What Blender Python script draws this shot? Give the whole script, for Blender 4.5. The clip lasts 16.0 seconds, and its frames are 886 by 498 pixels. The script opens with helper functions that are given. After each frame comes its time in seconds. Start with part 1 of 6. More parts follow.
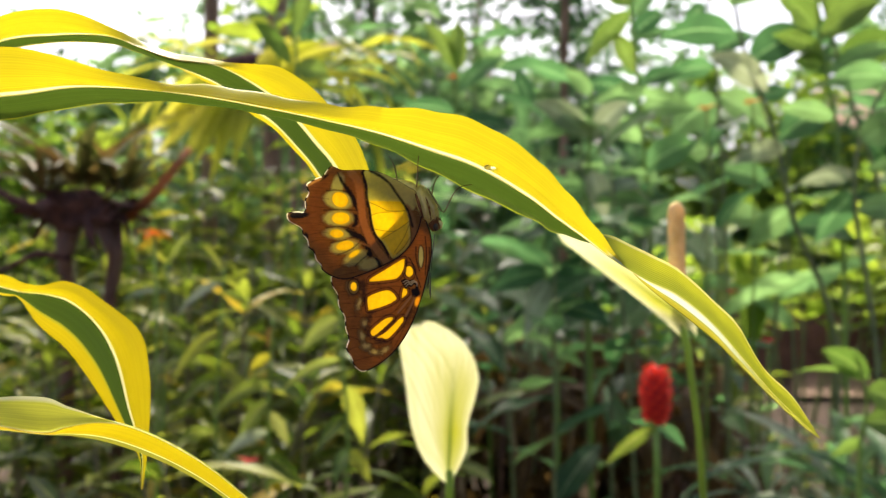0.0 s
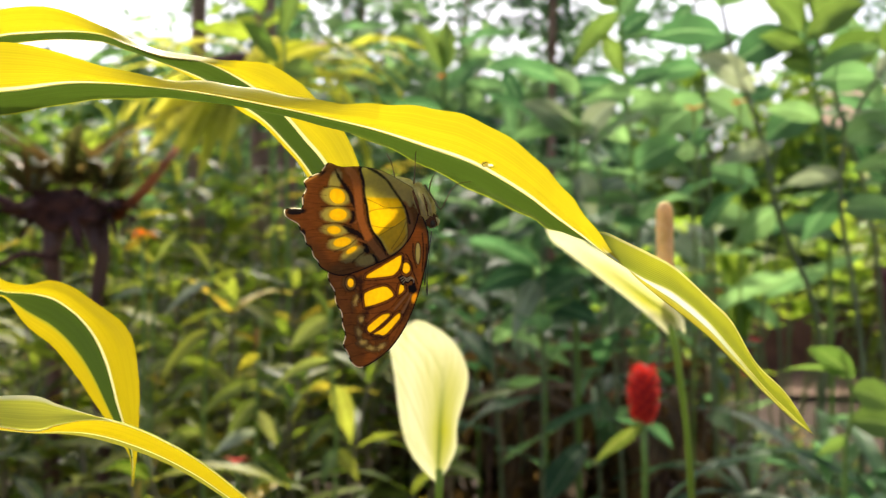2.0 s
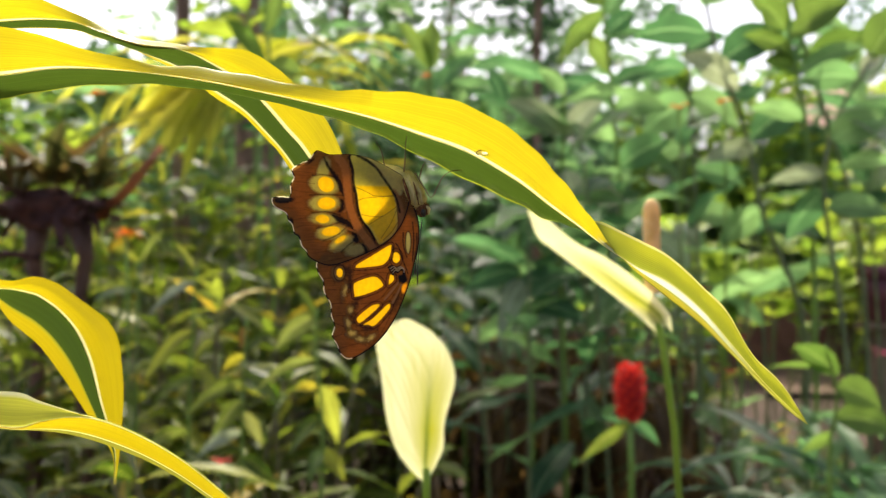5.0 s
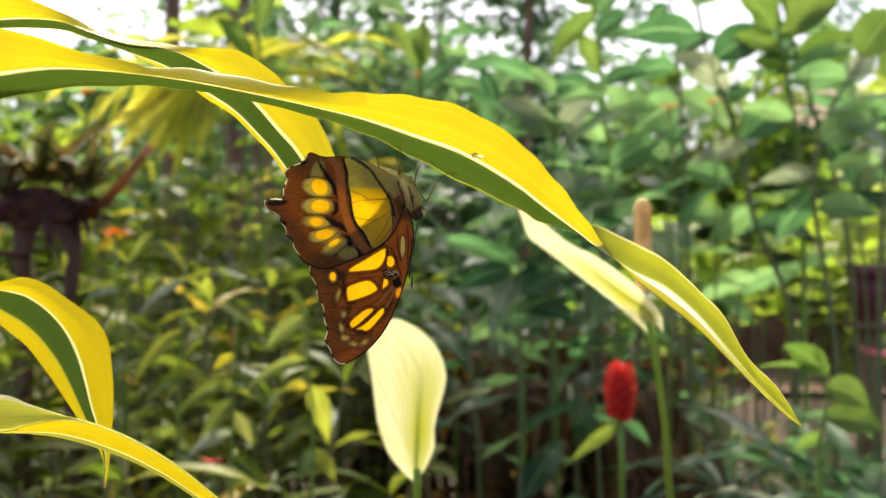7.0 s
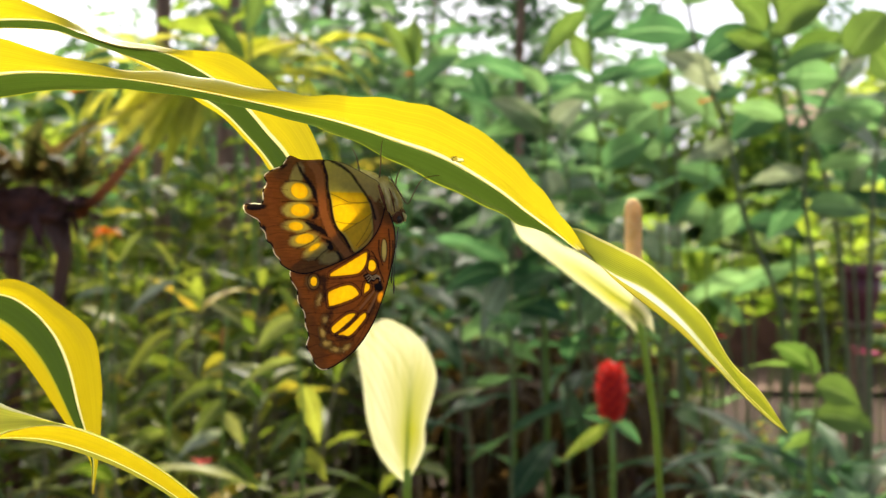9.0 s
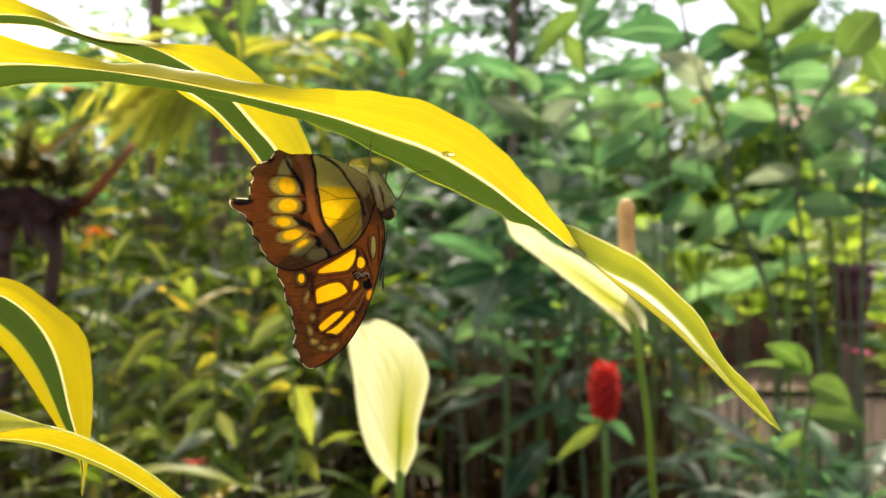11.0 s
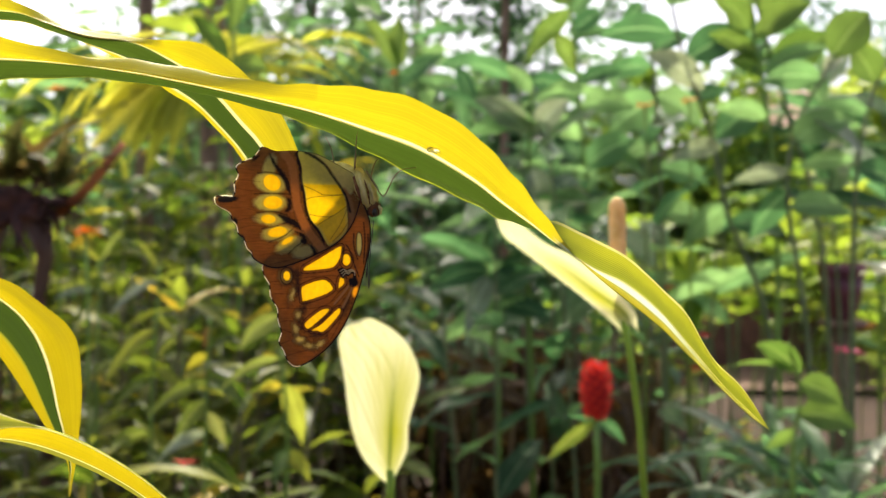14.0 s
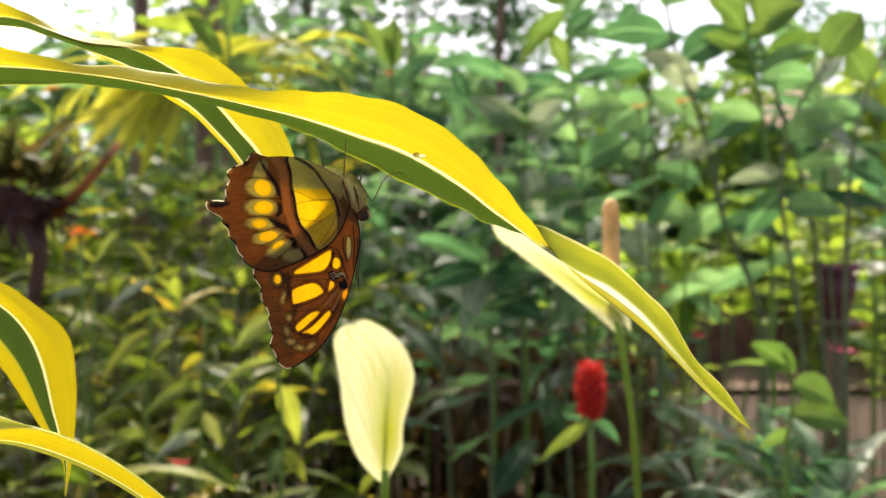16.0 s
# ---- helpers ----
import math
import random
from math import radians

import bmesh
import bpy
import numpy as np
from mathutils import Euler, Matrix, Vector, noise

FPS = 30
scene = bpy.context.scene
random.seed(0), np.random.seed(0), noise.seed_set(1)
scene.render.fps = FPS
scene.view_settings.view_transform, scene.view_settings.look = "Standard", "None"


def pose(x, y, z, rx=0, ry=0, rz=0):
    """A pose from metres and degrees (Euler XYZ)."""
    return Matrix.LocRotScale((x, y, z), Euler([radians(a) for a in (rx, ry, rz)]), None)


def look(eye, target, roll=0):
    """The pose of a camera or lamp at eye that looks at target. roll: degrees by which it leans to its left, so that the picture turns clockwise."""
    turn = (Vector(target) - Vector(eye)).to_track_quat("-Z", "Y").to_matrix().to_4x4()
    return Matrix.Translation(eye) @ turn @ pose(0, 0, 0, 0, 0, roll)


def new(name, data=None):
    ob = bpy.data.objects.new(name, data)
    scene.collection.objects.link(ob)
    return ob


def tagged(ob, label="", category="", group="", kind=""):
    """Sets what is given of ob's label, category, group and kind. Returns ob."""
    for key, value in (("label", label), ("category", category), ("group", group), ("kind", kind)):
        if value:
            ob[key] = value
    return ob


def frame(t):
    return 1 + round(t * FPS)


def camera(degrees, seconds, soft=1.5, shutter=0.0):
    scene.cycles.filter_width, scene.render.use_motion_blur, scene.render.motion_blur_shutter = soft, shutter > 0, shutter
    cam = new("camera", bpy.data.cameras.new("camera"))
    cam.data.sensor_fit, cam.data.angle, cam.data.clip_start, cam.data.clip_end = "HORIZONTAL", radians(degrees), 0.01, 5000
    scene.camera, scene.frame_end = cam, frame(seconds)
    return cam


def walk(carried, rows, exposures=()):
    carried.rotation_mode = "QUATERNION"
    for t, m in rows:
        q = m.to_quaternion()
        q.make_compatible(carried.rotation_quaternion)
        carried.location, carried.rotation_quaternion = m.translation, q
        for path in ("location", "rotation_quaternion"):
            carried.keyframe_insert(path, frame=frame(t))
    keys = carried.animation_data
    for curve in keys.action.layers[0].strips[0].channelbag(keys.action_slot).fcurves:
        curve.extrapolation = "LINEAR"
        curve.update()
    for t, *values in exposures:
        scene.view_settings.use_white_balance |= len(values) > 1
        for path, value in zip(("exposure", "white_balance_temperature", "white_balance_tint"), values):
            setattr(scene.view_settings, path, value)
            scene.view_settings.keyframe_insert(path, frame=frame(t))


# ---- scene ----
from mathutils.geometry import delaunay_2d_cdt

EYE = 1.3           # height of the camera over the ground
FOCUS = 0.246       # distance of the butterfly

# ---- camera and its way: millimetres right, down, forward, then degrees right, up, clockwise ----
cam = camera(52.2, 16.0, soft=1.2)
cam.data.dof.use_dof, cam.data.dof.focus_distance, cam.data.dof.aperture_fstop = True, 0.25, 16.0
CAMERA_ROWS = [
    (0, 1.86, -1.29, -3.82, -2.26, 0.09, -0.1),
    (0.5, 1.44, -1.18, -4.89, -2.04, 0.08, -0.13),
    (1, 1.11, -1.02, -5.51, -1.84, 0.08, -0.14),
    (1.5, 0.86, -0.86, -5.61, -1.67, 0.09, -0.12),
    (2, 0.63, -0.74, -5.47, -1.49, 0.09, -0.11),
    (2.5, 0.46, -0.6, -5.26, -1.33, 0.08, -0.11),
    (3, 0.37, -0.44, -4.86, -1.17, 0.07, -0.09),
    (3.5, 0.34, -0.29, -4.19, -1.02, 0.07, -0.06),
    (4, 0.32, -0.21, -3.34, -0.88, 0.05, -0.03),
    (6.5, -0.41, 0.25, -0.61, -0.15, 0.03, 0.06),
    (7, 0, 0, 0, -0.01, 0.01, 0.02),
    (7.5, 0.4, -0.26, 0.59, 0.13, -0, 0.01),
    (8, 0.74, -0.48, 1.08, 0.26, -0, 0),
    (8.5, 0.96, -0.51, 1.46, 0.39, -0.01, 0),
    (9, 1.04, -0.33, 1.81, 0.51, -0.02, 0.01),
    (11.5, 1.88, -0.71, 6.1, 1.02, -0.05, 0.01),
    (12, 2.07, -0.26, 6.64, 1.11, -0.06, 0.02),
    (12.5, 2.25, -0.02, 7.02, 1.21, -0.06, 0.04),
    (13, 2.38, 0.05, 7.13, 1.29, -0.06, 0.04),
    (13.5, 2.44, 0.08, 6.99, 1.37, -0.06, 0.04),
    (14, 2.4, 0.11, 6.65, 1.45, -0.06, 0.04),
    (14.5, 2.32, 0.11, 6.15, 1.52, -0.07, 0.05),
    (15, 2.34, -0.01, 5.44, 1.6, -0.06, 0.05),
    (15.5, 2.54, -0.34, 4.52, 1.68, -0.06, 0.06),
    (16, 2.87, -0.88, 3.47, 1.75, -0.07, 0.06)]


def camera_pose(right, down, ahead, yaw, pitch, roll):
    eye = Vector((right / 1000, ahead / 1000, EYE - down / 1000))
    y, p = radians(yaw), radians(pitch)
    return look(eye, eye + Vector((math.sin(y) * math.cos(p), math.cos(y) * math.cos(p), math.sin(p))), -roll)


walk(cam, [(r[0], camera_pose(*r[1:])) for r in CAMERA_ROWS], exposures=[(0, 1.23), (16, 1.23)])

# ---- light ----
SUN_AZIMUTH, SUN_HEIGHT = -6.0, 56.0     # degrees right of the view, degrees up
world = bpy.data.worlds.new("sky")
scene.world = world
world.use_nodes = True
wt = world.node_tree
sky = wt.nodes.new("ShaderNodeTexSky")
sky.sky_type, sky.sun_disc = "NISHITA", False
sky.sun_elevation, sky.sun_rotation = radians(SUN_HEIGHT), radians(SUN_AZIMUTH)
sky.dust_density, sky.air_density, sky.ozone_density = 6.0, 0.6, 0.3
wt.links.new(sky.outputs["Color"], wt.nodes["Background"].inputs["Color"])
wt.nodes["Background"].inputs["Strength"].default_value = 0.15
lamp = bpy.data.lights.new("sun", "SUN")
lamp.energy, lamp.angle, lamp.color = 2.8, radians(0.6), (1.0, 0.92, 0.76)
sun = new("sun", lamp)
a, e = radians(SUN_AZIMUTH), radians(SUN_HEIGHT)
sun.matrix_world = look((0, 0, 6), Vector((0, 0, 6)) - Vector((math.sin(a) * math.cos(e), math.cos(a) * math.cos(e), math.sin(e))))


# ---- materials ----
def blank(name):
    m = bpy.data.materials.new(name)
    m.use_nodes = True
    t = m.node_tree
    t.nodes.clear()
    return m, t, t.nodes.new, t.links.new


def ramp(t, stops):
    r = t.nodes.new("ShaderNodeValToRGB")
    els = r.color_ramp.elements
    els.remove(els[1])
    els[0].position, els[0].color = stops[0][0], (*stops[0][1], 1)
    for p, c in stops[1:]:
        els.new(p).color = (*c, 1)
    return r


def finish(t, colour, rough, through_light, bump=None, strength=0.2, distance=0.001, through_gain=1.0, metal=0.0, coat=0.0, spec=0.4, tint=None):
    """Surface with a share of light that passes through a thin blade."""
    n, l = t.nodes.new, t.links.new
    out, p = n("ShaderNodeOutputMaterial"), n("ShaderNodeBsdfPrincipled")
    l(mix(t, 1.0, colour, tint, "MULTIPLY") if tint else colour, p.inputs["Base Color"])
    p.inputs["Roughness"].default_value, p.inputs["Metallic"].default_value = rough, metal
    p.inputs["Coat Weight"].default_value = coat
    p.inputs["Specular IOR Level"].default_value = spec
    if bump:
        b = n("ShaderNodeBump")
        b.inputs["Strength"].default_value, b.inputs["Distance"].default_value = strength, distance
        l(bump, b.inputs["Height"])
        l(b.outputs["Normal"], p.inputs["Normal"])
    if through_light:
        tr, mx, g = n("ShaderNodeBsdfTranslucent"), n("ShaderNodeMixShader"), n("ShaderNodeMix")
        g.data_type, g.blend_type = "RGBA", "MULTIPLY"
        g.inputs[0].default_value = 1.0
        l(colour, g.inputs[6])
        g.inputs[7].default_value = (through_gain, through_gain, through_gain * 0.8, 1)
        l(g.outputs[2], tr.inputs["Color"])
        mx.inputs["Fac"].default_value = through_light
        l(p.outputs[0], mx.inputs[1])
        l(tr.outputs[0], mx.inputs[2])
        l(mx.outputs[0], out.inputs["Surface"])
    else:
        l(p.outputs[0], out.inputs["Surface"])


def noise_tex(t, scale, detail=4.0, coords="Object", stretch=(1, 1, 1)):
    n, l = t.nodes.new, t.links.new
    c, m, z = n("ShaderNodeTexCoord"), n("ShaderNodeMapping"), n("ShaderNodeTexNoise")
    m.inputs["Scale"].default_value = stretch
    z.inputs["Scale"].default_value, z.inputs["Detail"].default_value = scale, detail
    l(c.outputs[coords], m.inputs["Vector"])
    l(m.outputs[0], z.inputs["Vector"])
    return z.outputs["Fac"]


def mix(t, fac, c1, c2, blend="MIX"):
    g = t.nodes.new("ShaderNodeMix")
    g.data_type, g.blend_type = "RGBA", blend
    for sock, v in ((g.inputs[0], fac), (g.inputs[6], c1), (g.inputs[7], c2)):
        if isinstance(v, (int, float)):
            sock.default_value = v
        elif isinstance(v, tuple):
            sock.default_value = (*v, 1)
        else:
            t.links.new(v, sock)
    return g.outputs[2]


def foliage(name, dark, mid, light, rough=0.42, through_light=0.42, gain=1.6, dry=None, gloss=0.20):
    """Leaf green that varies from blade to blade and over each blade, with a paler midrib."""
    m, t, n, l = blank(name)
    info = n("ShaderNodeObjectInfo")
    stops = [(0.0, dark), (0.45, mid), (0.92, light)]
    if dry:
        stops.append((0.985, dry))
    c = ramp(t, stops)
    l(info.outputs["Random"], c.inputs[0])
    spots = noise_tex(t, 14, 5)
    shade = ramp(t, [(0.3, (0.65, 0.65, 0.6)), (0.7, (1.15, 1.15, 1.0))])
    l(spots, shade.inputs[0])
    col = mix(t, 1.0, c.outputs[0], shade.outputs[0], "MULTIPLY")
    uv = n("ShaderNodeTexCoord")
    sep, w = n("ShaderNodeSeparateXYZ"), n("ShaderNodeMath")
    l(uv.outputs["UV"], sep.inputs[0])
    w.operation = "SUBTRACT"
    l(sep.outputs[1], w.inputs[0])
    w.inputs[1].default_value = 0.5
    ab = n("ShaderNodeMath")
    ab.operation = "ABSOLUTE"
    l(w.outputs[0], ab.inputs[0])
    rib = ramp(t, [(0.0, (1, 1, 1)), (0.035, (0, 0, 0))])
    l(ab.outputs[0], rib.inputs[0])
    col = mix(t, rib.outputs[0], col, tuple(min(1, x * 1.5 + 0.02) for x in light))
    wave = n("ShaderNodeTexWave")
    wave.inputs["Scale"].default_value, wave.inputs["Distortion"].default_value = 9, 1.5
    l(uv.outputs["UV"], wave.inputs["Vector"])
    finish(t, col, rough, through_light, wave.outputs["Fac"], 0.12, 0.001, gain, spec=gloss)
    return m


def plain(name, c1, c2, scale, rough, bump=0.3, distance=0.002, stretch=(1, 1, 1), through_light=0.0, gain=1.0):
    m, t, n, l = blank(name)
    z = noise_tex(t, scale, 6, stretch=stretch)
    c = ramp(t, [(0.3, c1), (0.7, c2)])
    l(z, c.inputs[0])
    big = noise_tex(t, scale * 0.18, 2)
    sh = ramp(t, [(0.3, (0.75, 0.75, 0.75)), (0.7, (1.1, 1.1, 1.1))])
    l(big, sh.inputs[0])
    finish(t, mix(t, 1.0, c.outputs[0], sh.outputs[0], "MULTIPLY"), rough, through_light, z, bump, distance, gain)
    return m


def banded_leaf(name, stripes, stretches=()):
    """Variegated blade: colour bands across its width, fine lengthwise streaks, satin surface."""
    m, t, n, l = blank(name)
    uv = n("ShaderNodeTexCoord")
    sep = n("ShaderNodeSeparateXYZ")
    l(uv.outputs["UV"], sep.inputs[0])
    wob = n("ShaderNodeTexNoise")
    wob.inputs["Scale"].default_value = 5
    l(uv.outputs["UV"], wob.inputs["Vector"])
    add = n("ShaderNodeMath")
    add.operation = "MULTIPLY_ADD"
    l(wob.outputs["Fac"], add.inputs[0])
    add.inputs[1].default_value = 0.02
    l(sep.outputs[1], add.inputs[2])
    band = ramp(t, stripes)
    l(add.outputs[0], band.inputs[0])
    streak = n("ShaderNodeTexNoise")
    mp = n("ShaderNodeMapping")
    mp.inputs["Scale"].default_value = (1.5, 60, 1)
    l(uv.outputs["UV"], mp.inputs["Vector"])
    l(mp.outputs[0], streak.inputs["Vector"])
    streak.inputs["Scale"].default_value, streak.inputs["Detail"].default_value = 1.0, 3
    sh = ramp(t, [(0.3, (0.86, 0.86, 0.80)), (0.7, (1.06, 1.06, 1.05))])
    l(streak.outputs["Fac"], sh.inputs[0])
    col = mix(t, 1.0, band.outputs[0], sh.outputs[0], "MULTIPLY")
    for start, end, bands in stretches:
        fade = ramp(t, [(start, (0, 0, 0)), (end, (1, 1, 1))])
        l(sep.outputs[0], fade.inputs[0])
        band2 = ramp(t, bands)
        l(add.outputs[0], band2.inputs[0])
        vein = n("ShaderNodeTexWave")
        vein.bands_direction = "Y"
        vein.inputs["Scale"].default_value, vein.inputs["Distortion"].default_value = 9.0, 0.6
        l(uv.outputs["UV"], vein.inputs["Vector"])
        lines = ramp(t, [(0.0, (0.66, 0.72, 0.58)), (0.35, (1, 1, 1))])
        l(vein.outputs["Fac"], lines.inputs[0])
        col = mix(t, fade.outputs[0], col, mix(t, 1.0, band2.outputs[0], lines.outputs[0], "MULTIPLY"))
    finish(t, col, 0.40, 0.5, streak.outputs["Fac"], 0.12, 0.0004, 0.88, spec=0.45, tint=(0.93, 1.05, 1.0))
    return m


# Low leaves take a darker yellow: the shade they hang in, put into colour.
YELLOW, CREAM, GREEN, LIME, SHADED_YELLOW, STRAWLEAF = (0.60, 0.485, 0.012), (0.88, 0.84, 0.50), (0.056, 0.098, 0.012), (0.33, 0.38, 0.025), (0.54, 0.42, 0.006), (0.64, 0.62, 0.06)
# First tip stretch: pale band 0.28-0.44 is cream variegation with sky sheen painted in.
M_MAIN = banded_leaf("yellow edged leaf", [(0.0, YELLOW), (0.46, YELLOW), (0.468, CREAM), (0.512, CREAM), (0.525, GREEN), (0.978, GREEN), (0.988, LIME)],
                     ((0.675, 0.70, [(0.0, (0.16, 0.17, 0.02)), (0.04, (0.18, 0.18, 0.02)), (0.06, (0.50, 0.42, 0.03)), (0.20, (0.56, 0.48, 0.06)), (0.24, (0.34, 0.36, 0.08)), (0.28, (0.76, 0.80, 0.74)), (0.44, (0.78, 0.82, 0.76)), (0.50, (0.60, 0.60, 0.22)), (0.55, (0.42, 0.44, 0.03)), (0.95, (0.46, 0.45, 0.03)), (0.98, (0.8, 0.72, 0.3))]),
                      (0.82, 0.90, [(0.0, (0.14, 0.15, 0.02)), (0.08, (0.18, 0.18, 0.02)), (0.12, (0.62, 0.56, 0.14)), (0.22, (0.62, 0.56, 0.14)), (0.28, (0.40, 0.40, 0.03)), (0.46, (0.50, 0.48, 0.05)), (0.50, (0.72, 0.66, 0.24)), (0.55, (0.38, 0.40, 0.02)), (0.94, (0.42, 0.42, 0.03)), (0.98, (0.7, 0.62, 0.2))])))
M_SECOND = banded_leaf("yellow edged leaf behind", [(0.0, YELLOW), (0.46, YELLOW), (0.475, CREAM), (0.51, CREAM), (0.53, GREEN), (0.86, GREEN), (0.89, CREAM), (0.94, YELLOW)])
M_LOWA = banded_leaf("yellow edged low leaf", [(0.0, SHADED_YELLOW), (0.46, SHADED_YELLOW), (0.475, CREAM), (0.50, CREAM), (0.515, GREEN), (0.76, GREEN), (0.785, (0.42, 0.40, 0.03)), (0.82, SHADED_YELLOW)])
M_LOWB = banded_leaf("yellow low leaf", [(0.0, (0.30, 0.29, 0.03)), (0.09, (0.30, 0.29, 0.03)), (0.105, CREAM), (0.12, SHADED_YELLOW), (0.48, SHADED_YELLOW), (0.50, CREAM), (0.54, STRAWLEAF), (0.92, STRAWLEAF), (0.97, CREAM)])

M_RIB = plain("cream leaf rib", (0.74, 0.70, 0.36), (0.85, 0.80, 0.46), 60, 0.45, 0.1, 0.0005, (1, 1, 1), 0.8, 1.15)
M_GREEN = foliage("shrub leaf", (0.034, 0.066, 0.006), (0.100, 0.148, 0.013), (0.27, 0.29, 0.045), 0.42, 0.5, 1.8, dry=(0.42, 0.29, 0.03), gloss=0.24)
# Extra blue in these broad-leaf greens stands in for haze.
M_BROAD = foliage("broad ginger leaf", (0.026, 0.070, 0.034), (0.064, 0.148, 0.066), (0.145, 0.25, 0.11), 0.45, 0.54, 2.3, gloss=0.30)
M_SHOOT = foliage("fresh shoot leaf", (0.085, 0.15, 0.03), (0.11, 0.18, 0.04), (0.15, 0.22, 0.05), 0.42, 0.5, 1.9, gloss=0.3)
# Pale undersides raised for reflected sky; also stands in for lit and glossy leaves.
M_PALE = foliage("pale underside and sheen", (0.22, 0.27, 0.19), (0.28, 0.33, 0.24), (0.34, 0.38, 0.29), 0.4, 0.42, 1.5, gloss=0.35)
M_DRY = foliage("dry brown leaf", (0.05, 0.027, 0.011), (0.095, 0.054, 0.02), (0.17, 0.10, 0.038), 0.6, 0.4, 1.4)
# Brighter, yellower greens: sunlight on the leaves is part of this colour.
M_BRIGHT = foliage("sunlit leaf", (0.12, 0.21, 0.03), (0.21, 0.31, 0.035), (0.31, 0.38, 0.05), 0.45, 0.5, 1.7)
M_YOUNGYELLOW = foliage("yellow shrub leaf", (0.27, 0.25, 0.025), (0.34, 0.30, 0.03), (0.42, 0.34, 0.04), 0.45, 0.5, 1.4)
M_LIGHT = foliage("light yellow-green leaf", (0.15, 0.20, 0.03), (0.23, 0.27, 0.06), (0.34, 0.34, 0.12), 0.42, 0.48, 1.6, dry=(0.55, 0.42, 0.04), gloss=0.3)
# Far greens are blued as well, haze being painted into the leaf colour.
M_FAR = foliage("far leaf", (0.040, 0.085, 0.045), (0.070, 0.14, 0.068), (0.11, 0.19, 0.085), 0.5, 0.55, 2.3)
M_STAG = foliage("hanging fern frond", (0.30, 0.32, 0.03), (0.38, 0.39, 0.05), (0.46, 0.43, 0.07), 0.5, 0.55, 2.0)
M_BROM = foliage("bromeliad leaf", (0.05, 0.07, 0.02), (0.085, 0.095, 0.03), (0.15, 0.09, 0.035), 0.45, 0.35, 1.2)
M_STEM = plain("green stem", (0.13, 0.24, 0.025), (0.20, 0.33, 0.05), 40, 0.45)
M_STALK = plain("fresh flower stalk", (0.26, 0.38, 0.04), (0.34, 0.46, 0.06), 40, 0.45, through_light=0.35, gain=1.2)
M_PINK = plain("pink petal", (0.55, 0.04, 0.15), (0.7, 0.10, 0.25), 40, 0.5, through_light=0.4)
M_ORSTEM = plain("orange red branch", (0.30, 0.08, 0.03), (0.62, 0.20, 0.05), 30, 0.6)
M_DARKSTEM = plain("dark stem", (0.10, 0.085, 0.03), (0.20, 0.165, 0.07), 30, 0.6)
M_CANE = plain("green cane", (0.10, 0.13, 0.045), (0.20, 0.24, 0.09), 30, 0.5)
M_REDSTEM = plain("reddish cane", (0.11, 0.05, 0.03), (0.2, 0.10, 0.06), 30, 0.5)
M_TAN = plain("dry tan stem", (0.17, 0.11, 0.05), (0.31, 0.21, 0.10), 30, 0.7)
M_BARK = plain("bark", (0.15, 0.085, 0.05), (0.34, 0.22, 0.14), 25, 0.9, 0.8, 0.01, (1, 1, 0.25))
M_ROOT = plain("dark stump fibre", (0.035, 0.016, 0.016), (0.15, 0.062, 0.046), 35, 0.9, 0.9, 0.01)
M_SOIL = plain("leaf litter", (0.025, 0.015, 0.009), (0.08, 0.048, 0.026), 18, 0.95, 0.8, 0.02)
M_BANK = plain("red brown earth wall", (0.12, 0.05, 0.03), (0.25, 0.115, 0.065), 6, 0.9, 0.6, 0.02)
M_ROOF = plain("faded reddish roof", (0.38, 0.22, 0.16), (0.52, 0.33, 0.25), 5, 0.8, 0.3, 0.01)
M_PATH = plain("earth path", (0.14, 0.085, 0.055), (0.22, 0.145, 0.095), 12, 0.9, 0.4, 0.01)
M_RED = plain("red bract", (0.55, 0.015, 0.012), (0.85, 0.06, 0.03), 60, 0.65, through_light=0.3)
# Core red is darkened to put shade into the gaps between the bracts.
M_DEEPRED = plain("deep red core", (0.32, 0.010, 0.010), (0.45, 0.02, 0.015), 60, 0.8)
M_ORANGE = plain("orange bract", (0.70, 0.15, 0.01), (0.85, 0.24, 0.02), 40, 0.45, through_light=0.3)


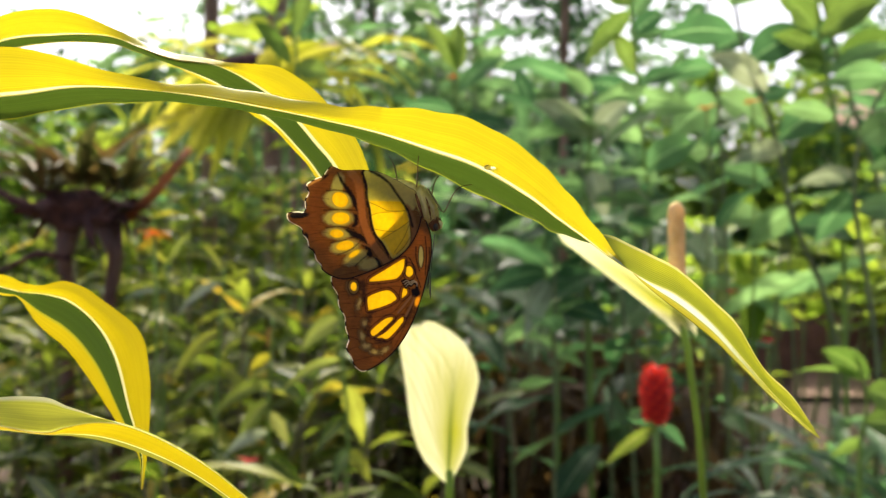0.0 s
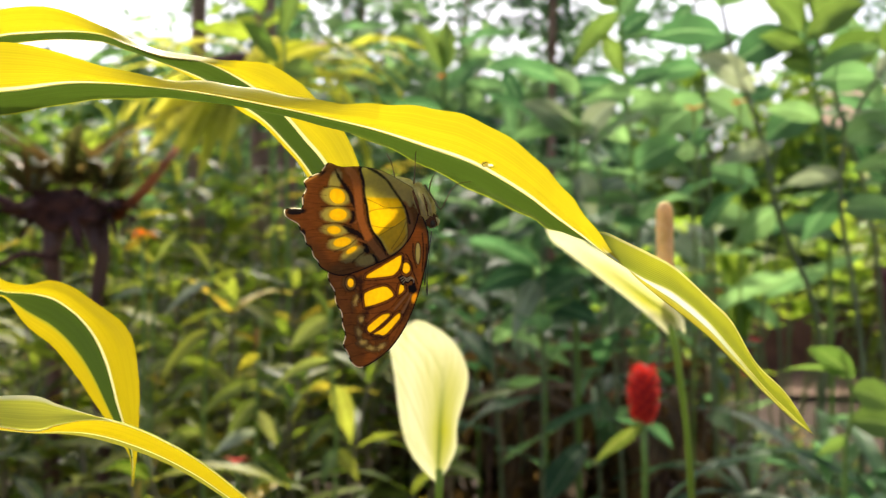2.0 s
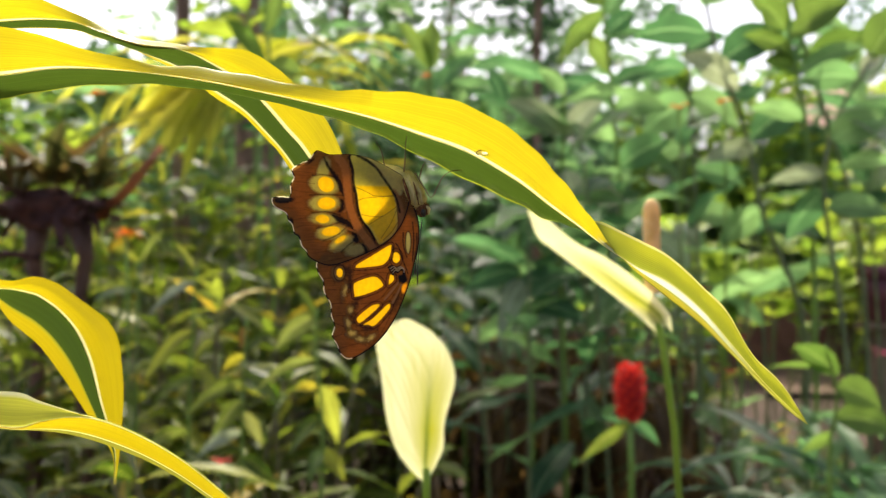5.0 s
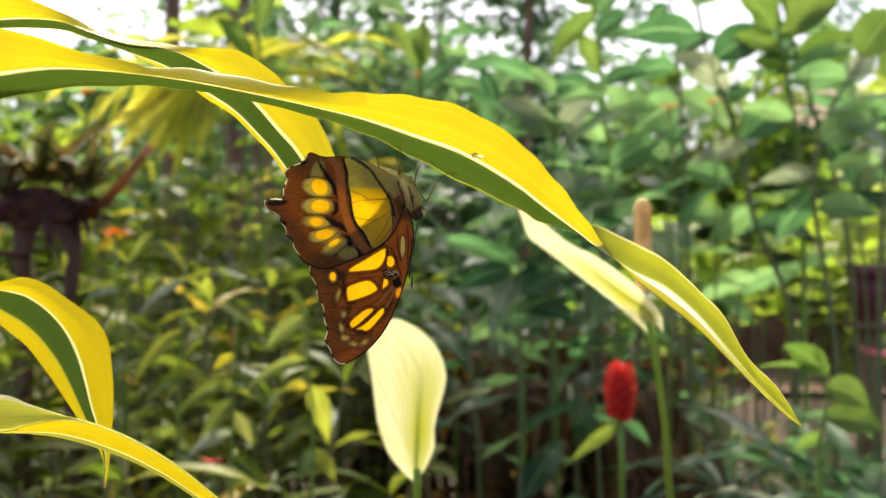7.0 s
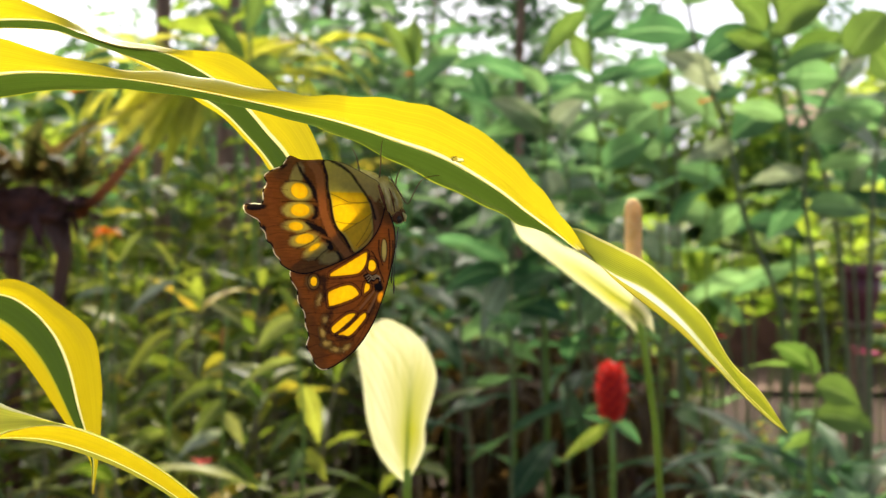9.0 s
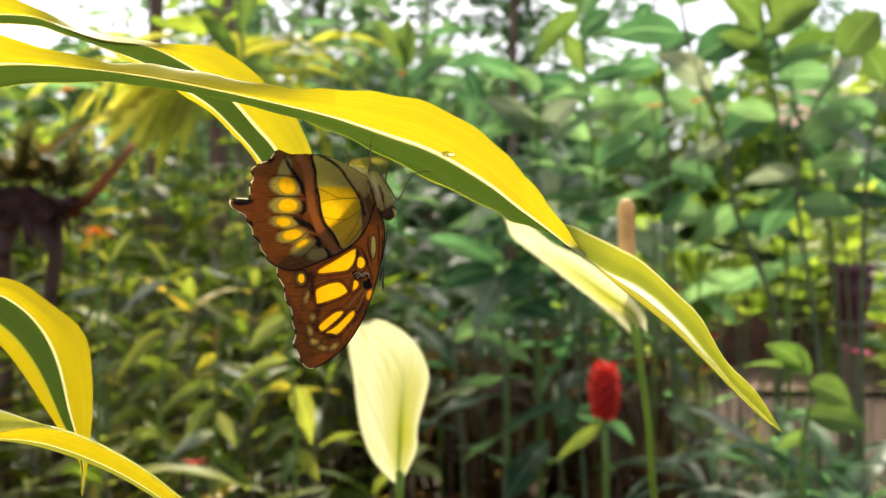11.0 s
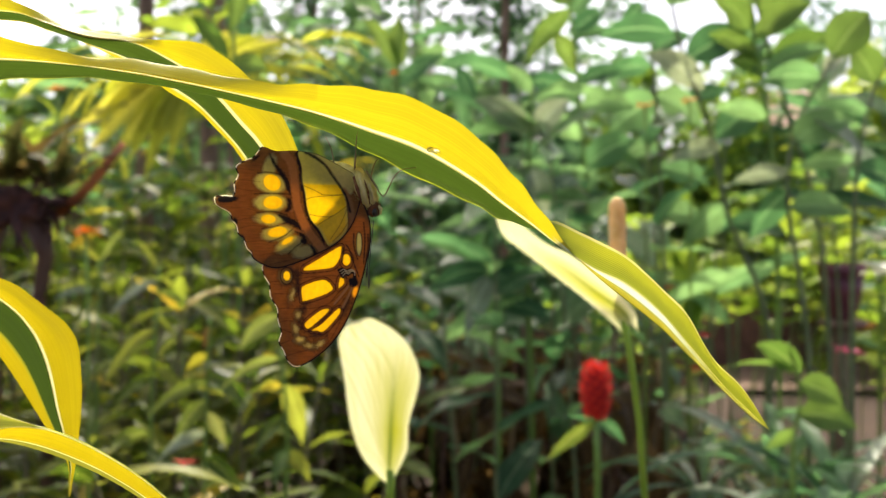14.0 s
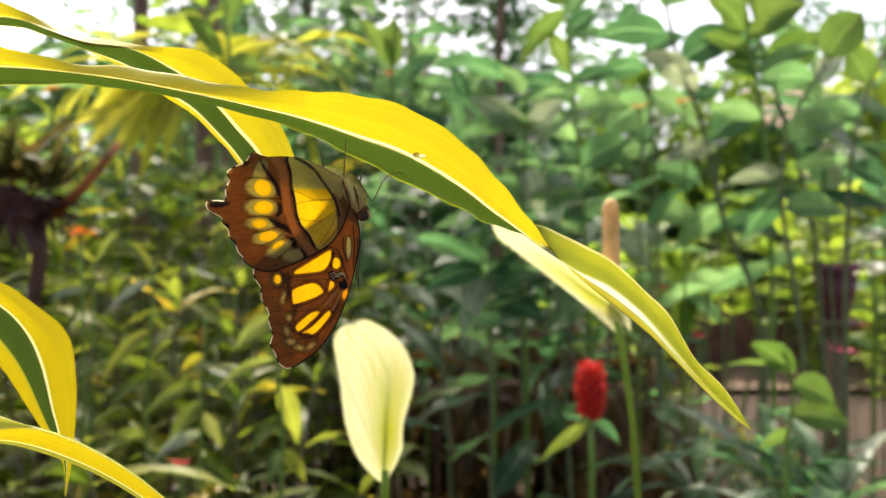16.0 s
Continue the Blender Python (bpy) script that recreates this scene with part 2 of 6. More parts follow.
def spathe_material():
    m, t, n, l = blank("cream spathe")
    uv = n("ShaderNodeTexCoord")
    sep = n("ShaderNodeSeparateXYZ")
    l(uv.outputs["UV"], sep.inputs[0])
    d = n("ShaderNodeMath")
    d.operation = "SUBTRACT"
    l(sep.outputs[1], d.inputs[0])
    d.inputs[1].default_value = 0.5
    ab = n("ShaderNodeMath")
    ab.operation = "ABSOLUTE"
    l(d.outputs[0], ab.inputs[0])
    ribw = ramp(t, [(0.0, (1, 1, 1)), (0.025, (0.75, 0.75, 0.75)), (0.06, (0.2, 0.2, 0.2)), (0.11, (0, 0, 0))])
    l(ab.outputs[0], ribw.inputs[0])
    along = ramp(t, [(0.0, (1, 1, 1)), (0.28, (0.85, 0.85, 0.85)), (0.60, (0, 0, 0))])
    l(sep.outputs[0], along.inputs[0])
    aside, wide = n("ShaderNodeMath"), n("ShaderNodeMath")
    aside.operation, wide.operation = "SUBTRACT", "ABSOLUTE"
    l(sep.outputs[1], aside.inputs[0])
    aside.inputs[1].default_value = 0.57
    l(aside.outputs[0], wide.inputs[0])
    heart = ramp(t, [(0.0, (1, 1, 1)), (0.16, (0.8, 0.8, 0.8)), (0.40, (0, 0, 0))])
    l(wide.outputs[0], heart.inputs[0])
    mid = ramp(t, [(0.0, (0.3, 0.3, 0.3)), (0.12, (0.8, 0.8, 0.8)), (0.32, (1, 1, 1)), (0.52, (0.55, 0.55, 0.55)), (0.72, (0, 0, 0))])
    l(sep.outputs[0], mid.inputs[0])
    st = n("ShaderNodeTexNoise")
    mp = n("ShaderNodeMapping")
    mp.inputs["Scale"].default_value = (2, 16, 1)
    l(uv.outputs["UV"], mp.inputs["Vector"])
    l(mp.outputs[0], st.inputs["Vector"])
    st.inputs["Scale"].default_value = 1.5
    base = ramp(t, [(0.3, (0.76, 0.74, 0.42)), (0.7, (0.85, 0.84, 0.64))])
    l(st.outputs["Fac"], base.inputs[0])
    slant = n("ShaderNodeMath")
    slant.operation = "MULTIPLY_ADD"
    l(ab.outputs[0], slant.inputs[0])
    slant.inputs[1].default_value = -1.1
    l(sep.outputs[0], slant.inputs[2])
    lane = n("ShaderNodeCombineXYZ")
    l(slant.outputs[0], lane.inputs[0])
    l(sep.outputs[1], lane.inputs[1])
    vein = n("ShaderNodeTexNoise")
    vm = n("ShaderNodeMapping")
    vm.inputs["Scale"].default_value = (26, 1.6, 1)
    l(lane.outputs[0], vm.inputs["Vector"])
    l(vm.outputs[0], vein.inputs["Vector"])
    vein.inputs["Scale"].default_value, vein.inputs["Detail"].default_value = 1.0, 3
    lines = ramp(t, [(0.35, (0.80, 0.82, 0.62)), (0.6, (1.04, 1.03, 1.02))])
    l(vein.outputs["Fac"], lines.inputs[0])
    veined = mix(t, 1.0, base.outputs[0], lines.outputs[0], "MULTIPLY")
    col = mix(t, mix(t, 1.0, heart.outputs[0], mid.outputs[0], "MULTIPLY"), veined, (0.46, 0.46, 0.02))
    col = mix(t, mix(t, 1.0, ribw.outputs[0], along.outputs[0], "MULTIPLY"), col, (0.09, 0.16, 0.008))
    finish(t, col, 0.5, 0.5, st.outputs["Fac"], 0.3, 0.002, 1.02)
    return m


M_SPATHE = spathe_material()
M_SPADIX = plain("spadix", (0.90, 0.63, 0.26), (0.95, 0.76, 0.42), 300, 0.7, through_light=0.3, gain=1.1)
M_MAROON = plain("maroon pot", (0.11, 0.025, 0.035), (0.20, 0.05, 0.055), 14, 0.5)
M_WHITE = plain("white petal", (0.7, 0.7, 0.62), (0.82, 0.82, 0.74), 30, 0.5, through_light=0.4)


# ---- building helpers ----
def mesh(name, verts, faces, uvs=None, smooth=True):
    me = bpy.data.meshes.new(name)
    me.from_pydata(verts, [], faces)
    if uvs is not None:
        layer = me.uv_layers.new(name="UVMap")
        for loop in me.loops:
            layer.data[loop.index].uv = uvs[loop.vertex_index]
    if smooth:
        me.shade_smooth()
    return me


def part(name, me, material, parent, label=""):
    if isinstance(me, bmesh.types.BMesh):
        bm, me = me, bpy.data.meshes.new(name)
        bm.to_mesh(me)
        bm.free()
        me.shade_smooth()
    if not me.materials:
        me.materials.append(material)
    ob = new(name, me)
    ob.parent = parent
    if label:
        ob["label"] = label
    return ob


def thing(name, label, category, at=(0, 0, 0), group="", kind=""):
    ob = tagged(new(name), label, category, group, kind)
    ob.location = at
    return ob


def tube(path, radii, sides=8, cap=True):
    """A round stem along a path of points."""
    pts = [Vector(p) for p in path]
    verts, faces = [], []
    ref = Vector((0.3, 1, 0.1)).normalized()
    for i, p in enumerate(pts):
        d = (pts[min(i + 1, len(pts) - 1)] - pts[max(i - 1, 0)]).normalized()
        s = d.cross(ref)
        s = s.normalized() if s.length > 1e-4 else d.orthogonal().normalized()
        u = s.cross(d)
        r = radii[i] if isinstance(radii, (list, tuple)) else radii
        for k in range(sides):
            w = 2 * math.pi * k / sides
            verts.append(p + (s * math.cos(w) + u * math.sin(w)) * r)
    for i in range(len(pts) - 1):
        for k in range(sides):
            a0, a1 = i * sides + k, i * sides + (k + 1) % sides
            faces.append((a0, a1, a1 + sides, a0 + sides))
    if cap:
        faces.append(tuple(range(sides))[::-1])
        faces.append(tuple(range((len(pts) - 1) * sides, len(pts) * sides)))
    return mesh("tube", verts, faces)


def bend(p0, p1, p2, n=8):
    a0, a1, a2 = Vector(p0), Vector(p1), Vector(p2)
    return [a0 * (1 - s) ** 2 + a1 * 2 * s * (1 - s) + a2 * s * s for s in (i / (n - 1) for i in range(n))]


def spline(values, n):
    """Smooth samples through control rows (Catmull-Rom)."""
    v = np.array(values, float)
    v = np.vstack([2 * v[0] - v[1], v, 2 * v[-1] - v[-2]])
    out = []
    for q in np.linspace(0, len(v) - 3 - 1e-6, n):
        i = int(q)
        s = q - i
        p0, p1, p2, p3 = v[i:i + 4]
        out.append(0.5 * (2 * p1 + (p2 - p0) * s + (2 * p0 - 5 * p1 + 4 * p2 - p3) * s * s + (3 * p1 - p0 - 3 * p2 + p3) * s ** 3))
    return np.array(out)


def lance(s, broad):
    """Half width of a lance-shaped leaf along its length, widest at broad, with a drawn-out tip."""
    b = 1.2
    a = b * broad / (1 - broad)
    return 0.97 * (s / broad) ** a * ((1 - s) / (1 - broad)) ** b + 0.03 * (1 - s)


def blade_mesh(length, width, droop, fold, across=4, along=9, broad=0.4, wave=0.0, seed=0):
    """A leaf that grows along +y from its base, bends down, and is folded a little along the midrib."""
    rnd = random.Random(seed)
    verts, faces, uvs = [], [], []
    ph = rnd.random() * 6
    for i in range(along + 1):
        s = i / along
        w = width / 2 * lance(s, broad)
        ang = -droop * s
        y = length * (math.sin(droop * s) / droop if abs(droop) > 1e-3 else s)
        z = -length * ((1 - math.cos(droop * s)) / droop if abs(droop) > 1e-3 else 0)
        for k in range(across + 1):
            q = 2 * k / across - 1
            lift = abs(q) * w * fold + wave * width * math.sin(ph + s * 13) * q * abs(q)
            verts.append((q * w, y - math.sin(ang) * lift, z + math.cos(ang) * lift))
            uvs.append((s, k / across))
    for i in range(along):
        for k in range(across):
            a0 = i * (across + 1) + k
            faces.append((a0, a0 + 1, a0 + across + 2, a0 + across + 1))
    return mesh("leaf", verts, faces, uvs)


def ribbon_mesh(rows, pivot, along=90, across=20, ripple=0.0, hole=None, cup=False, lip=None):
    """A long leaf lofted through its cross-sections (near edge, rib, far edge), in millimetres."""
    flat = spline([[c for p in r for c in p] for r in rows], along)
    verts, faces, uvs = [], [], []
    for i, r in enumerate(flat):
        A, M, B = np.array(r[:3]), np.array(r[3:6]), np.array(r[6:])
        for k in range(across + 1):
            v = k / across
            if cup:
                p = A * 2 * (v - 0.5) * (v - 1) - M * 4 * v * (v - 1) + B * 2 * v * (v - 0.5)
            elif v < 0.5:
                p = A + (M - A) * v * 2
            else:
                p = M + (B - M) * (v - 0.5) * 2
            side = B - A
            out = np.cross(side, flat[min(i + 1, along - 1)][3:6] - flat[max(i - 1, 0)][3:6])
            out = out / (np.linalg.norm(out) + 1e-9)
            curl = 0.0 if cup else math.sin(2 * math.pi * v) ** 2 * np.linalg.norm(side) * 0.05
            if lip and v < lip[3]:
                s = min(1.0, max(0.0, (i / along - lip[0]) / (lip[1] - lip[0])))
                p = p + np.array((0, 1, 0.1)) * lip[2] * math.sin(math.pi * s) ** 0.7 * (1 - v / lip[3]) ** 1.3
            p = p + out * (curl + ripple * math.sin(i * 0.33 + v * 3) * (1 - math.sin(math.pi * v)))
            verts.append(((p[0] - pivot[0]) / 1000, p[1] / 1000, (p[2] - pivot[1]) / 1000))
            uvs.append((i / (along - 1), v))
    for i in range(along - 1):
        for k in range(across):
            a0 = i * (across + 1) + k
            c = verts[a0]
            if hole and ((c[0] * 1000 + pivot[0] - hole[0]) / 1.1) ** 2 + ((c[2] * 1000 + pivot[1] - hole[1]) / 0.42) ** 2 < 1:
                continue
            faces.append((a0, a0 + 1, a0 + across + 2, a0 + across + 1))
    return mesh("blade", verts, faces, uvs)


def ball(radius, stretch=(1, 1, 1), at=(0, 0, 0), seg=16, rings=10, turn=None):
    bm = bmesh.new()
    bmesh.ops.create_uvsphere(bm, u_segments=seg, v_segments=rings, radius=radius)
    bmesh.ops.scale(bm, vec=stretch, verts=bm.verts)
    if turn:
        bmesh.ops.transform(bm, matrix=turn, verts=bm.verts)
    bmesh.ops.translate(bm, vec=at, verts=bm.verts)
    return bm


# ---- ground ----
verts, faces = [], []
N = 60
for i in range(N + 1):
    for j in range(N + 1):
        x, y = (i / N * 2 - 1), (j / N * 2 - 1)
        x, y = 300 * x * abs(x) ** 2.2, 300 * y * abs(y) ** 2.2
        verts.append((x, y, 0.05 * noise.noise(Vector((x * 0.8, y * 0.8, 0))) if max(abs(x), abs(y)) < 20 else 0))
for i in range(N):
    for j in range(N):
        faces.append((i * (N + 1) + j, (i + 1) * (N + 1) + j, (i + 1) * (N + 1) + j + 1, i * (N + 1) + j + 1))
ground = new("ground", mesh("ground", verts, faces))
ground.data.materials.append(M_SOIL)
tagged(ground, "dark soil with brown leaf litter under the plants", "ground", kind="structure")


# ---- near leaves of the variegated plant ----
def near_leaf(rows, pivot, distance, material, label, ripple=0.0, hole=None, fine=(110, 20), lip=None):
    ob = new("variegated_leaf", ribbon_mesh(rows, pivot, fine[0], fine[1], ripple, hole, False, lip))
    ob.data.materials.append(material)
    ob.location = (pivot[0] / 1000, distance, EYE + pivot[1] / 1000)
    ribs = spline([r[1] for r in rows], 120)
    line = [Vector(((p[0] - pivot[0]) / 1000, p[1] / 1000 - 0.0001, (p[2] - pivot[1]) / 1000)) for p in ribs]
    part("midrib", tube(line, [0.00011 * min(1, (119 - i) / 70) + 0.00003 for i in range(120)], 8), M_RIB, ob, "raised cream-coloured rib")
    return tagged(ob, label, "leaf", "leaves of the variegated plant")


def sections(near, rib, far, depth, distance):
    """Cross-sections of a leaf from three guide curves (right, up) and the depth of each along its length."""
    out = []
    for i, pts in enumerate(zip(near, rib, far)):
        o = depth(i / (len(near) - 1))
        out.append([(x * (1 + d / 1000 / distance), d, z * (1 + d / 1000 / distance)) for (x, z), d in zip(pts, o)])
    return out


def main_depth(s):
    k = math.sin(math.pi * min(1, 0.08 + 0.92 * s))
    q = min(1, max(0, (s - 0.60) / 0.14))
    q = q * q * (3 - 2 * q)
    e = min(1, (1 - s) / 0.2)
    return -9 * k ** 0.5 * (1 - q) + 4 * q * e, 2.0 * q * e, 13 * k ** 0.4 * (1 - q) + 1.5 * q * e


MAIN = sections(
    [(-185.1, 17.1), (-159, 47.8), (-139, 59.3), (-120.5, 60), (-105.2, 55.8), (-85.8, 51), (-68.3, 49.7), (-51.4, 46.6), (-34.4, 43.5), (-21.1, 42.6), (-7.5, 41.5), (5.8, 38.3), (19.2, 30.4), (27.8, 22), (34.7, 13.7), (41.8, 4), (50.1, -6), (60.4, -14.6), (68.9, -21.5), (77.2, -29.8), (85.5, -38.3), (92.6, -45), (98.1, -48.9)],
    [(-185.1, 12.5), (-159, 35.5), (-139, 44.7), (-120.5, 47.2), (-105.2, 48.9), (-85.8, 47.8), (-68.3, 45.4), (-51.4, 42.1), (-34.4, 38.3), (-21.1, 34.9), (-7.5, 30.3), (5.8, 25.4), (19.2, 17.5), (27.8, 10.9), (35.4, 5.4), (42.1, 0.3), (51.4, -5.7), (60.4, -10.1), (69.5, -17.7), (77.3, -26.9), (85.5, -36.6), (92.6, -43.7), (98.1, -48.7)],
    [(-185.1, 9.4), (-159, 29.4), (-139, 37.8), (-120.5, 40.7), (-105.2, 43.4), (-85.8, 44.4), (-68.3, 43.2), (-51.4, 40.4), (-34.4, 35.8), (-21.1, 31.2), (-7.5, 24.6), (5.8, 17.7), (19.2, 11.4), (27.1, 7.1), (35.1, 5.7), (40.4, 6.8), (52.1, 1.7), (60.9, -3.2), (69.2, -10.8), (76.3, -18), (82.7, -29.1), (91, -37.7), (97.9, -48.4)], main_depth, 0.246)
SECOND = sections(
    [(-206.9, 13.9), (-177.7, 56.9), (-155.4, 74.9), (-134.8, 77.9), (-117.6, 72.7), (-107.3, 67.5), (-95.9, 64.8), (-83, 62.4), (-71.2, 61), (-61.4, 59.8), (-53.1, 54.8), (-45.4, 47.6), (-38.5, 39.7), (-33.3, 29.7), (-30.9, 19.1), (-31.6, 1.9)],
    [(-206.9, 10.5), (-177.7, 51.7), (-155.4, 66.3), (-134.8, 69.4), (-117.6, 69.3), (-107.3, 65.8), (-95.9, 62), (-82.2, 60.3), (-70.3, 54.5), (-60.8, 47.6), (-55.7, 42.3), (-50.2, 35.9), (-44.7, 29.7), (-38.5, 19.9), (-34.2, 11.3), (-31.8, 1.9)],
    [(-206.9, 7), (-177.7, 48.3), (-155.4, 62), (-134.8, 67), (-117.6, 66.5), (-107.3, 64.1), (-95.9, 59.6), (-83.2, 53.8), (-72.9, 46.2), (-65.7, 41.8), (-59.1, 35.9), (-53.6, 30.1), (-48.5, 23.2), (-43.3, 15.6), (-38.2, 7.9), (-32.3, 1.9)], lambda s: (-8 * (1 - s) - 1, 0, 9 * (1 - s) + 2), 0.275)
LOWA = sections(
    [(-215.8, -38.5), (-194.5, -15.3), (-175.1, -7.2), (-164.5, -7.9), (-158.6, -10.3), (-151.9, -11.2), (-144.1, -9.7), (-136.4, -12), (-130.6, -15.9), (-124.7, -20.1), (-118.9, -24.6), (-115.1, -30.8), (-113.5, -40.5), (-112.9, -50.2), (-113.3, -60.8), (-113.9, -69.5), (-115.6, -81.9)],
    [(-218.7, -42.4), (-196.8, -19.2), (-175.9, -10.7), (-164.5, -12.6), (-159.2, -13.8), (-151.9, -14.3), (-147, -15.3), (-142.6, -16.7), (-136.4, -20.9), (-131.7, -25.8), (-128.2, -31.2), (-125.1, -38.5), (-123, -45.5), (-121.1, -53.1), (-118.5, -61.2), (-115.8, -70.5), (-115.8, -81.9)],
    [(-221.6, -46.3), (-199.3, -22.3), (-177, -13.8), (-164.6, -15.1), (-160, -15.9), (-153.8, -24.2), (-149, -28.5), (-144.1, -32.3), (-140.2, -36.6), (-136.4, -41.6), (-133.5, -45.7), (-130.2, -50.7), (-127.6, -54.6), (-123.8, -60.2), (-119.9, -66.1), (-116.6, -71.9), (-116, -81.9)], lambda s: (-4 * (1 - s), 0, 5 * (1 - s)), 0.31)
LOWB = sections(
    [(-167.1, -65.8), (-152.1, -52.4), (-134.1, -48.1), (-117.6, -49), (-110.2, -49.2), (-102.8, -50), (-95.4, -51.8), (-88, -54.3), (-80.7, -57.3), (-73.2, -61.3), (-66.3, -65.8), (-54.6, -74.1), (-42.6, -85.4)],
    [(-167.8, -61.3), (-152.1, -47.8), (-134.1, -46.3), (-117.6, -48.5), (-110.2, -46.8), (-102.8, -45.4), (-95.4, -45.8), (-88, -48.1), (-80.7, -51.5), (-73.2, -55.8), (-65.7, -61.2), (-54, -71.4), (-42.6, -85.2)],
    [(-168.6, -58.4), (-152.1, -44.1), (-134.1, -39.6), (-117.6, -38.7), (-110.2, -41.1), (-102.8, -43.5), (-95.4, -45.7), (-88, -48.1), (-80.7, -51.4), (-73.2, -55.7), (-65.7, -61.1), (-54, -71.3), (-42.6, -85)], lambda s: (4 * (1 - s) + 1, -2, -2 + 9 * max(0, 1 - 2.2 * s)), 0.24)
PIV_MAIN, PIV_SECOND, PIV_LOW, PIV_ARCH = (-12.9, 30.9), (-73.2, 55.8), (-92.8, -46.7), (-115.1, -57.9)
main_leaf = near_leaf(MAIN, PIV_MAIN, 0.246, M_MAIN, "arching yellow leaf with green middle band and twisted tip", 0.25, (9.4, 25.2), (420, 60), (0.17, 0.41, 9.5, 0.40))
second_leaf = near_leaf(SECOND, PIV_SECOND, 0.275, M_SECOND, "long yellow leaf with green stripe drooping behind another leaf", 0.25, None, (160, 40), (0.20, 0.52, 9.5, 0.44))
low_leaf_a = near_leaf(LOWA, PIV_ARCH, 0.31, M_LOWA, "arched drooping yellow leaf with a dark green stripe")
low_leaf_b = near_leaf(LOWB, PIV_LOW, 0.24, M_LOWB, "narrow folded yellow leaf with pale edges")

spot = min(main_leaf.data.vertices, key=lambda v: (v.co.x * 1000 + PIV_MAIN[0] - 9.4) ** 2 + (v.co.z * 1000 + PIV_MAIN[1] - 25.2) ** 2).co
part("scar", tube([spot + Vector((0.0017 * math.cos(w), -0.00012 - 0.0002 * math.sin(w), 0.00062 * math.sin(w) + 0.0002 * math.cos(w))) for w in (k * math.pi / 12 - 0.3 for k in range(23))], 0.00011, 6, False),
     M_DARKSTEM, main_leaf, "brown rim of a bite hole")
# Pale translucent disc added over the hole so that it shows bright.
part("hole_disc", mesh("pale_disc", [spot + Vector((0.0020 * math.cos(w), -0.0002 - 0.0002 * math.sin(w), 0.00085 * math.sin(w))) for w in (k * math.pi / 8 for k in range(16))], [tuple(range(16))]), M_RIB, main_leaf, "pale translucent disc added over a bite hole")
plant_cane = thing("plant_cane", "ringed grey cane of the variegated plant", "plant", (-0.19, 0.256, 0))
part("stem", tube([(0.02, 0, -0.05), (0.012, 0, 0.6), (0.006, 0, 1.1), (0, 0, 1.24), (-0.002, 0, 1.34)], [0.02, 0.018, 0.017, 0.016, 0.012], 12), M_BARK, plant_cane)

# ---- butterfly: outlines in millimetres ----
HIND = [
    (-10.5, 14),
    (-12, 18.6),
    (-14.5, 20.4),
    (-18, 22.4),
    (-22.1, 24.3),
    (-27.2, 25.1),
    (-32.4, 25.1),
    (-35.1, 26.1),
    (-36.4, 26),
    (-38.3, 23.7),
    (-40.3, 22.9),
    (-42.9, 21.2),
    (-42.4, 18.9),
    (-43.4, 16.8),
    (-43.5, 13.8),
    (-45.8, 13.7),
    (-48.3, 13.2),
    (-47.8, 10.9),
    (-44.7, 9.1),
    (-44, 7.1),
    (-42.9, 5.7),
    (-42.4, 3.5),
    (-41.1, 2.3),
    (-40.4, 0),
    (-39.2, -1.4),
    (-38.6, -2.9),
    (-36, -4.6),
    (-32.4, -5.5),
    (-27.8, -4.3),
    (-22.6, -2.2),
    (-17.1, 0.6),
    (-14, 3.7),
    (-12.1, 6.8),
    (-10.8, 10.6)]
FORE = [
    (-11.1, 14.8),
    (-9.4, 10.9),
    (-8, 6.3),
    (-8, 0.6),
    (-9.2, -4.9),
    (-10.9, -11.1),
    (-14, -18.8),
    (-17.5, -24.4),
    (-21.1, -28),
    (-25.2, -30.6),
    (-27.8, -31.2),
    (-29.8, -29.7),
    (-30.8, -27.2),
    (-32.1, -24.8),
    (-31.5, -22.1),
    (-32.4, -19.1),
    (-32.6, -16),
    (-34.3, -12.9),
    (-34.6, -9.8),
    (-36.1, -7.1),
    (-36.3, -4.5),
    (-34.4, -2.2),
    (-28.3, 1.7),
    (-20.6, 7.8),
    (-14.5, 14)]
CELL = [(-26.6, 24.4), (-25.7, 20.9), (-25.5, 17.1), (-24.9, 14), (-24.4, 10.1), (-23.4, 7.1), (-21.4, 4.6), (-19.8, 1.7), (-18.8, 0.3), (-16.8, 1.4), (-14.8, 3.1), (-13.8, 5.5), (-14, 9.4), (-14.4, 13.2), (-15.4, 15.5), (-17.2, 18.3), (-19.4, 21.2), (-22.1, 23.4), (-24.9, 24.6)]
LIT_CELL = [(-26.4, 16.1), (-22.1, 16.4), (-12.9, 15.5), (-13.8, 10.8), (-18.1, 8), (-22, 5.5), (-24, 7.2), (-25.8, 10.9)]
F1 = [(-25.7, -6), (-25.2, -5.1), (-21.4, -2.9), (-16.1, 0.2), (-15.5, -0.8), (-16, -3.2), (-17.8, -5.4), (-21.4, -6), (-25.2, -6.3)]
F2 = [(-26.3, -11.1), (-25.7, -10.1), (-22.4, -8.8), (-19.8, -8.6), (-18, -10.3), (-18.1, -11.4), (-20.6, -12.8), (-25.5, -14.3), (-26.1, -13.5)]
F3 = [(-25.2, -19.7), (-21.4, -16.6), (-19.1, -16.1), (-19.2, -17.1), (-21.8, -19.5), (-24.1, -21.4), (-25.1, -21.2)]
F4 = [(-23.7, -21.8), (-20.9, -20), (-17.1, -16.4), (-16, -16.1), (-16.1, -17.5), (-18.6, -20.6), (-20.6, -22.3), (-22, -22.1)]
